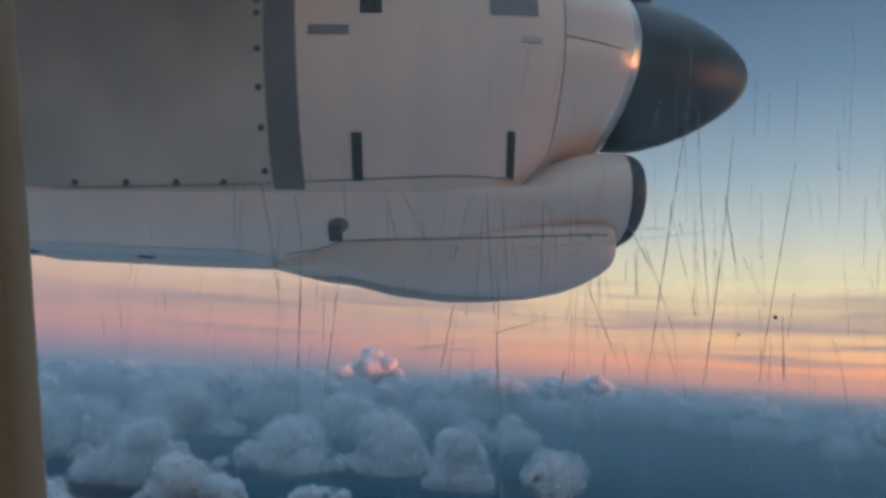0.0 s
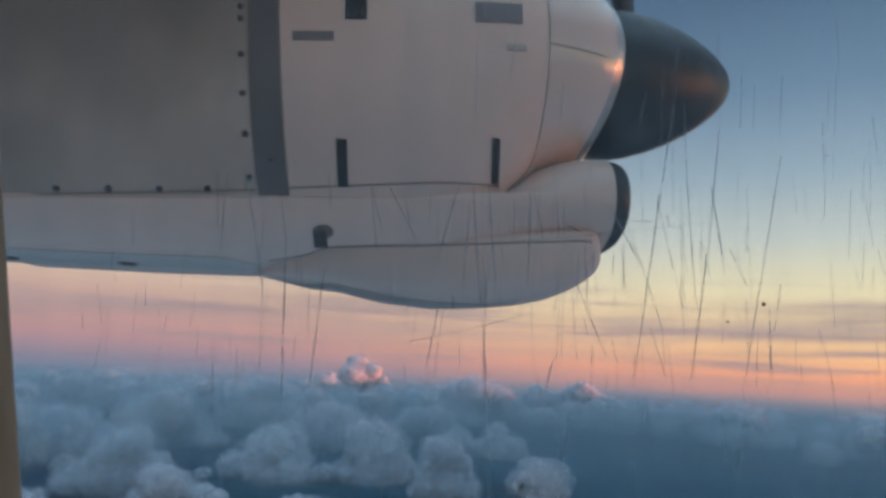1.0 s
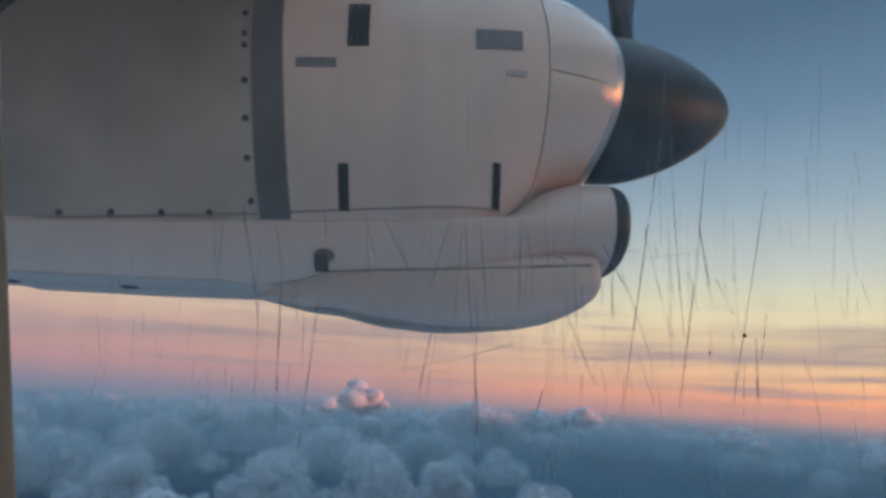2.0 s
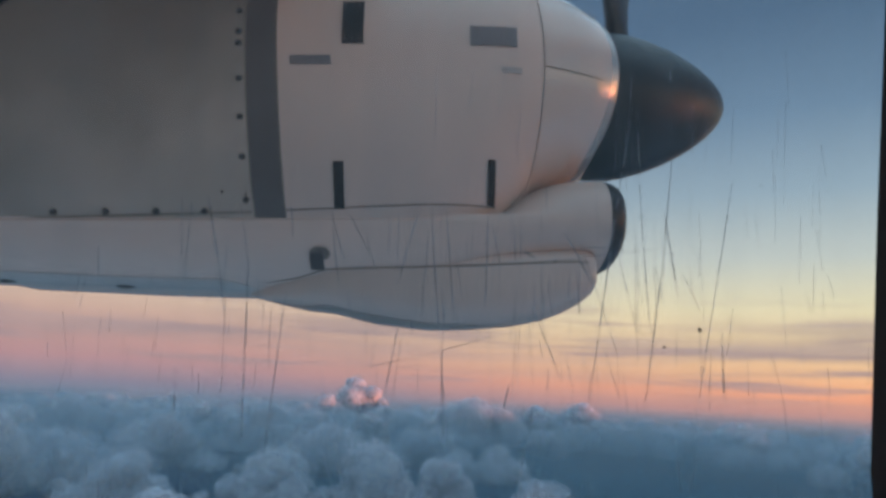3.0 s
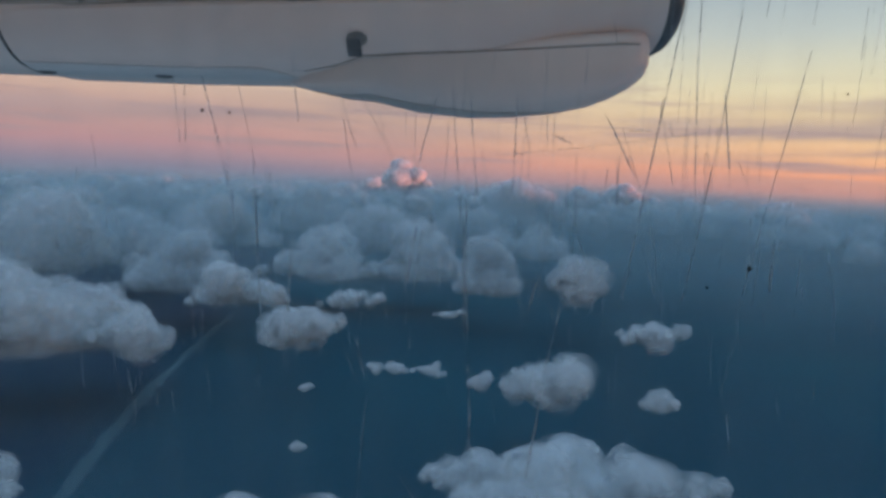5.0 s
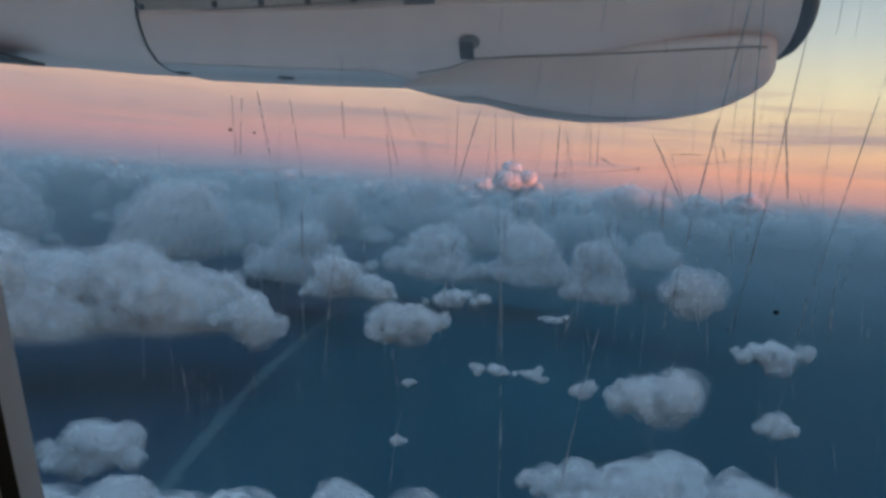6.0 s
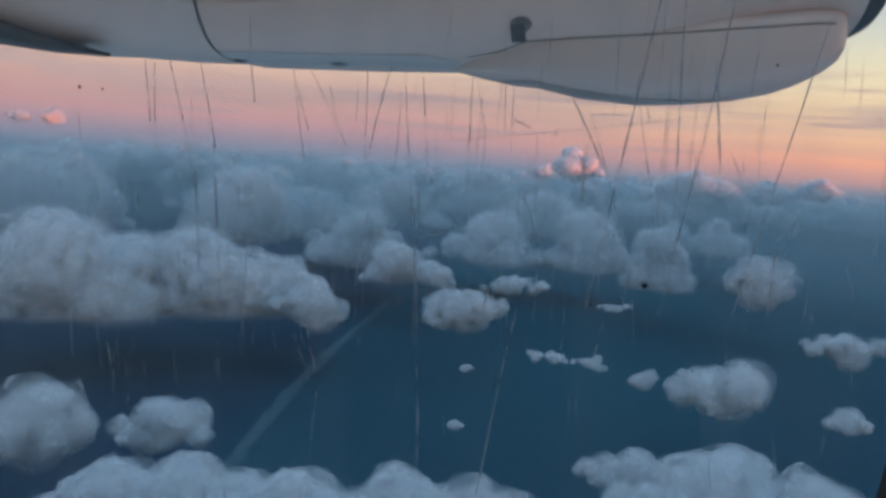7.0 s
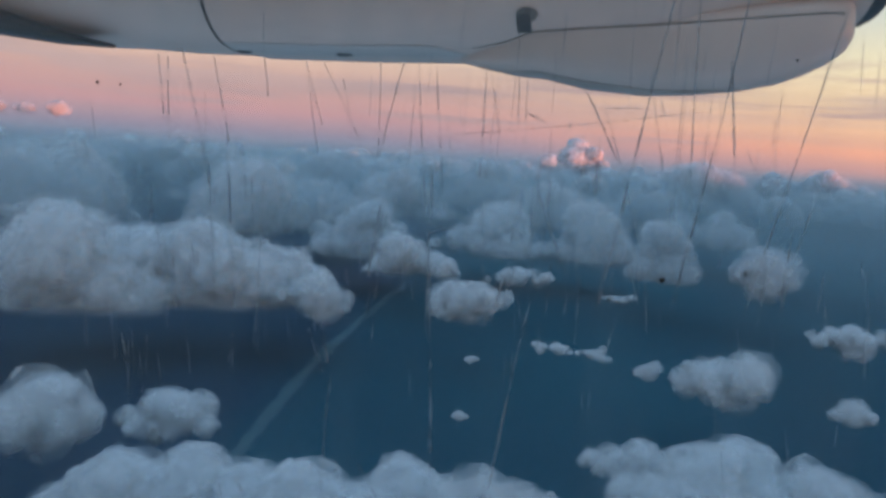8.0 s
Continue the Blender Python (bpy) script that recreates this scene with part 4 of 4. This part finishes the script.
# scratches on the outer pane, tenths of a millimetre: x, z, x, z, weight
HIGH = [
    (782, 1138, 644, 410, 3), (795, 1131, 796, 589, 2), (882, 1096, 769, 413, 2), (822, 705, 771, 426, 1), (844, 873, 863, 670, 3), (1013, 945, 892, 418, 2),
    (717, 843, 766, 586, 2), (636, 809, 716, 538, 1), (522, 658, 587, 480, 2), (487, 658, 470, 568, 3), (468, 477, 444, 378, 3), (324, 689, 312, 342, 2),
    (112, 508, 277, 540, 1), (277, 540, 431, 581, 2), (-44, 687, -80, 311, 3), (219, 624, 185, 452, 2), (228, 605, 201, 409, 1), (246, 618, 246, 583, 3),
    (76, 353, 94, 259, 2),
]
HIGH_FINE = [
    (-183, 673, -182, 406, 1), (-135, 674, -134, 519, 1), (-78, 654, -77, 507, 1), (140, 617, 143, 528, 1), (488, 638, 472, 423, 1), (499, 651, 485, 436, 1),
    (517, 651, 521, 474, 1), (637, 743, 630, 629, 2), (614, 723, 608, 665, 1), (960, 590, 952, 439, 2), (908, 609, 904, 489, 1), (989, 644, 967, 539, 1),
    (878, 725, 912, 641, 1), (551, 690, 549, 613, 1), (569, 716, 558, 664, 1), (596, 549, 610, 468, 1), (557, 511, 551, 405, 2), (687, 550, 718, 438, 1),
    (938, 1180, 921, 1013, 1),
]
LOWER = [
    (-238, 914, -204, 756, 3), (-204, 756, -182, 624, 2), (-161, 895, -131, 721, 1), (-135, 733, -131, 360, 3), (-42, 896, -35, 814, 2), (53, 882, 87, 758, 2),
    (57, 858, 77, 696, 1), (93, 879, 170, 725, 2), (134, 846, 149, 769, 1), (214, 879, 207, 693, 1), (263, 878, 212, 698, 2), (285, 844, 266, 622, 1),
    (292, 881, 311, 563, 2), (311, 563, 319, 347, 3), (319, 347, 323, 20, 2), (327, 880, 343, 625, 2), (425, 868, 414, 642, 3), (432, 863, 453, 745, 1),
    (487, 852, 488, 750, 1), (503, 847, 500, 720, 1),
]
LOWER_FINE = [
    (505, 781, 537, 764, 3), (583, 766, 580, 749, 2), (605, 826, 669, 693, 3), (736, 806, 743, 777, 2), (326, 738, 828, 787, 1), (99, 226, 69, -50, 2),
    (522, 433, 484, 248, 2), (484, 248, 444, 16, 3), (160, 44, 205, -29, 2), (-194, -40, -183, -94, 1), (875, 196, 888, 92, 2), (-289, 520, -283, 347, 2),
    (48, 332, 80, 236, 1), (191, 464, 184, 369, 1), (-299, 904, -292, 767, 1), (-275, 898, -281, 719, 1), (197, 503, 252, 518, 1), (548, 751, 547, 638, 1),
    (629, 732, 636, 626, 1),
]
LOOSE = [
    (707, 1109, 676, 998, 1), (352, 625, 354, 580, 1), (380, 612, 408, 586, 1), (642, 789, 707, 789, 1), (990, 667, 1016, 672, 1), (539, 574, 545, 532, 1),
    (-139, -45, -129, -71, 2), (-234, 498, -233, 384, 1),
]
rnd = random.Random(9)
for group in (HIGH, HIGH_FINE, LOWER, LOWER_FINE, LOOSE):
    for a, b, c, d, weight in group:
        wide = (.00009, .00013, .00018)[weight - 1]
        p, q = Vector((a / 1e4, .1993, b / 1e4)), Vector((c / 1e4, .1993, d / 1e4))
        across = (q - p).normalized().cross(Vector((0, 1, 0))) * wide * rnd.uniform(.8, 1.2)
        bend = across.normalized() * rnd.uniform(-.012, .012) * (q - p).length
        rows = []
        for i in range(17):
            t = i / 16
            m = p.lerp(q, t) + bend * 4 * t * (1 - t) + across * rnd.uniform(-.45, .45)
            k = min(1, .25 + 4 * min(t, 1 - t)) * rnd.uniform(.65, 1.15)
            rows.append((m - across * k, m + Vector((0, -.0002, 0)), m + across * k, m + Vector((0, .0002, 0))))
        part("scratch", loft(rows, True), scratch_mat, window)

for i in range(150):                          # hairlines
    x, z = rnd.uniform(-.06, .13), rnd.gauss(.055, .022)
    h, d = rnd.uniform(.004, .014), rnd.gauss(0, .10)
    p, q = Vector((x, .1994, z)), Vector((x - d * h, .1994, z - h))
    across = Vector((rnd.uniform(.00004, .00008), 0, 0))
    rows = [(m - across * k, m + Vector((0, -.0001, 0)), m + across * k, m + Vector((0, .0001, 0))) for m, k in ((p, .3), (p.lerp(q, .35), 1), (p.lerp(q, .7) + across, 1), (q, .3))]
    part("scratch", loft(rows, True), scratch_mat, window)
for i in range(34):                           # longer hairlines higher up
    x, z, h = rnd.uniform(.03, .125), rnd.uniform(.08, .13), rnd.uniform(.010, .028)
    d = rnd.gauss(.06, .05)
    p, q = Vector((x, .1994, z)), Vector((x - d * h, .1994, z - h))
    across = Vector((rnd.uniform(.00004, .00008), 0, 0))
    rows = [(m - across * k, m + Vector((0, -.0001, 0)), m + across * k, m + Vector((0, .0001, 0))) for m, k in ((p, .3), (p.lerp(q, .35), 1), (p.lerp(q, .7) + across, 1), (q, .3))]
    part("scratch", loft(rows, True), scratch_mat, window)
for x, z, r in ((751, 566, 0.00038), (689, 537, 0.00022), (878, 822, 0.00018), (-75, 809, 0.00030), (-33, 805, 0.00022)):  # specks
    bm = bmesh.new()
    bmesh.ops.create_icosphere(bm, subdivisions=2, radius=r)
    bmesh.ops.transform(bm, matrix=Matrix.Translation((x / 1e4, .1579, z / 1e4)) @ Matrix.Diagonal((1, .4, .9, 1)), verts=bm.verts)
    part("speck", bm, gasket_black, window, "dark speck of dirt")

# the cabin that closes round the camera
LEFT, RIGHT, BACK, FLOOR, TOP = -2.2, 2.4, -2.1, -1.05, 1.0
hole = outline(.15, .115)
bm = bmesh.new()
n = len(hole)
mid = Vector((WX, .115, WZ))
rim = []
for p in hole:                                # carry the opening out to the wall's rectangle
    d = Vector(p) - mid
    k = min((RIGHT - mid.x) / d.x if d.x > 1e-6 else 1e9, (LEFT - mid.x) / d.x if d.x < -1e-6 else 1e9,
            (TOP - mid.z) / d.z if d.z > 1e-6 else 1e9, (FLOOR - mid.z) / d.z if d.z < -1e-6 else 1e9)
    rim.append(tuple(mid + d * k))
wall = thing("wall_cabin", "beige cabin side wall round the window", "wall", kind="structure")
part("lining", loft([[(x, .23, z) for x, y, z in rim], [(x, .115, z) for x, y, z in rim], hole, outline(.118, .19), outline(.118, .23), [(x, .23, z) for x, y, z in rim]]), trim_beige, wall)
shell = thing("wall_cabin_rear", "plain cabin lining behind the seat", "wall", kind="structure")
for nm, dims in (("back_panel", (LEFT, RIGHT, BACK - .05, BACK, FLOOR, TOP)), ("end_panel", (LEFT - .05, LEFT, BACK, .115, FLOOR, TOP)), ("end_panel", (RIGHT, RIGHT + .05, BACK, .115, FLOOR, TOP))):
    part(nm, box(bmesh.new(), *dims), cabin_cloth, shell)
ground = thing("floor", "grey carpeted cabin floor", "floor", kind="structure")
part("carpet", box(bmesh.new(), LEFT, RIGHT, BACK, .115, FLOOR - .05, FLOOR), cabin_cloth, ground)
roof = new("ceiling", to_mesh("ceiling", box(bmesh.new(), LEFT, RIGHT, BACK, .115, TOP, TOP + .05), cabin_cloth))
roof.matrix_basis = AIR
tagged(roof, "plain cabin ceiling", "ceiling", kind="structure")

# assumed warm cabin strip along the ceiling, unseen, added to light the window surround
strip = thing("assumed_ceiling_light", "long warm cabin light strip along the ceiling, assumed and out of view", "light")
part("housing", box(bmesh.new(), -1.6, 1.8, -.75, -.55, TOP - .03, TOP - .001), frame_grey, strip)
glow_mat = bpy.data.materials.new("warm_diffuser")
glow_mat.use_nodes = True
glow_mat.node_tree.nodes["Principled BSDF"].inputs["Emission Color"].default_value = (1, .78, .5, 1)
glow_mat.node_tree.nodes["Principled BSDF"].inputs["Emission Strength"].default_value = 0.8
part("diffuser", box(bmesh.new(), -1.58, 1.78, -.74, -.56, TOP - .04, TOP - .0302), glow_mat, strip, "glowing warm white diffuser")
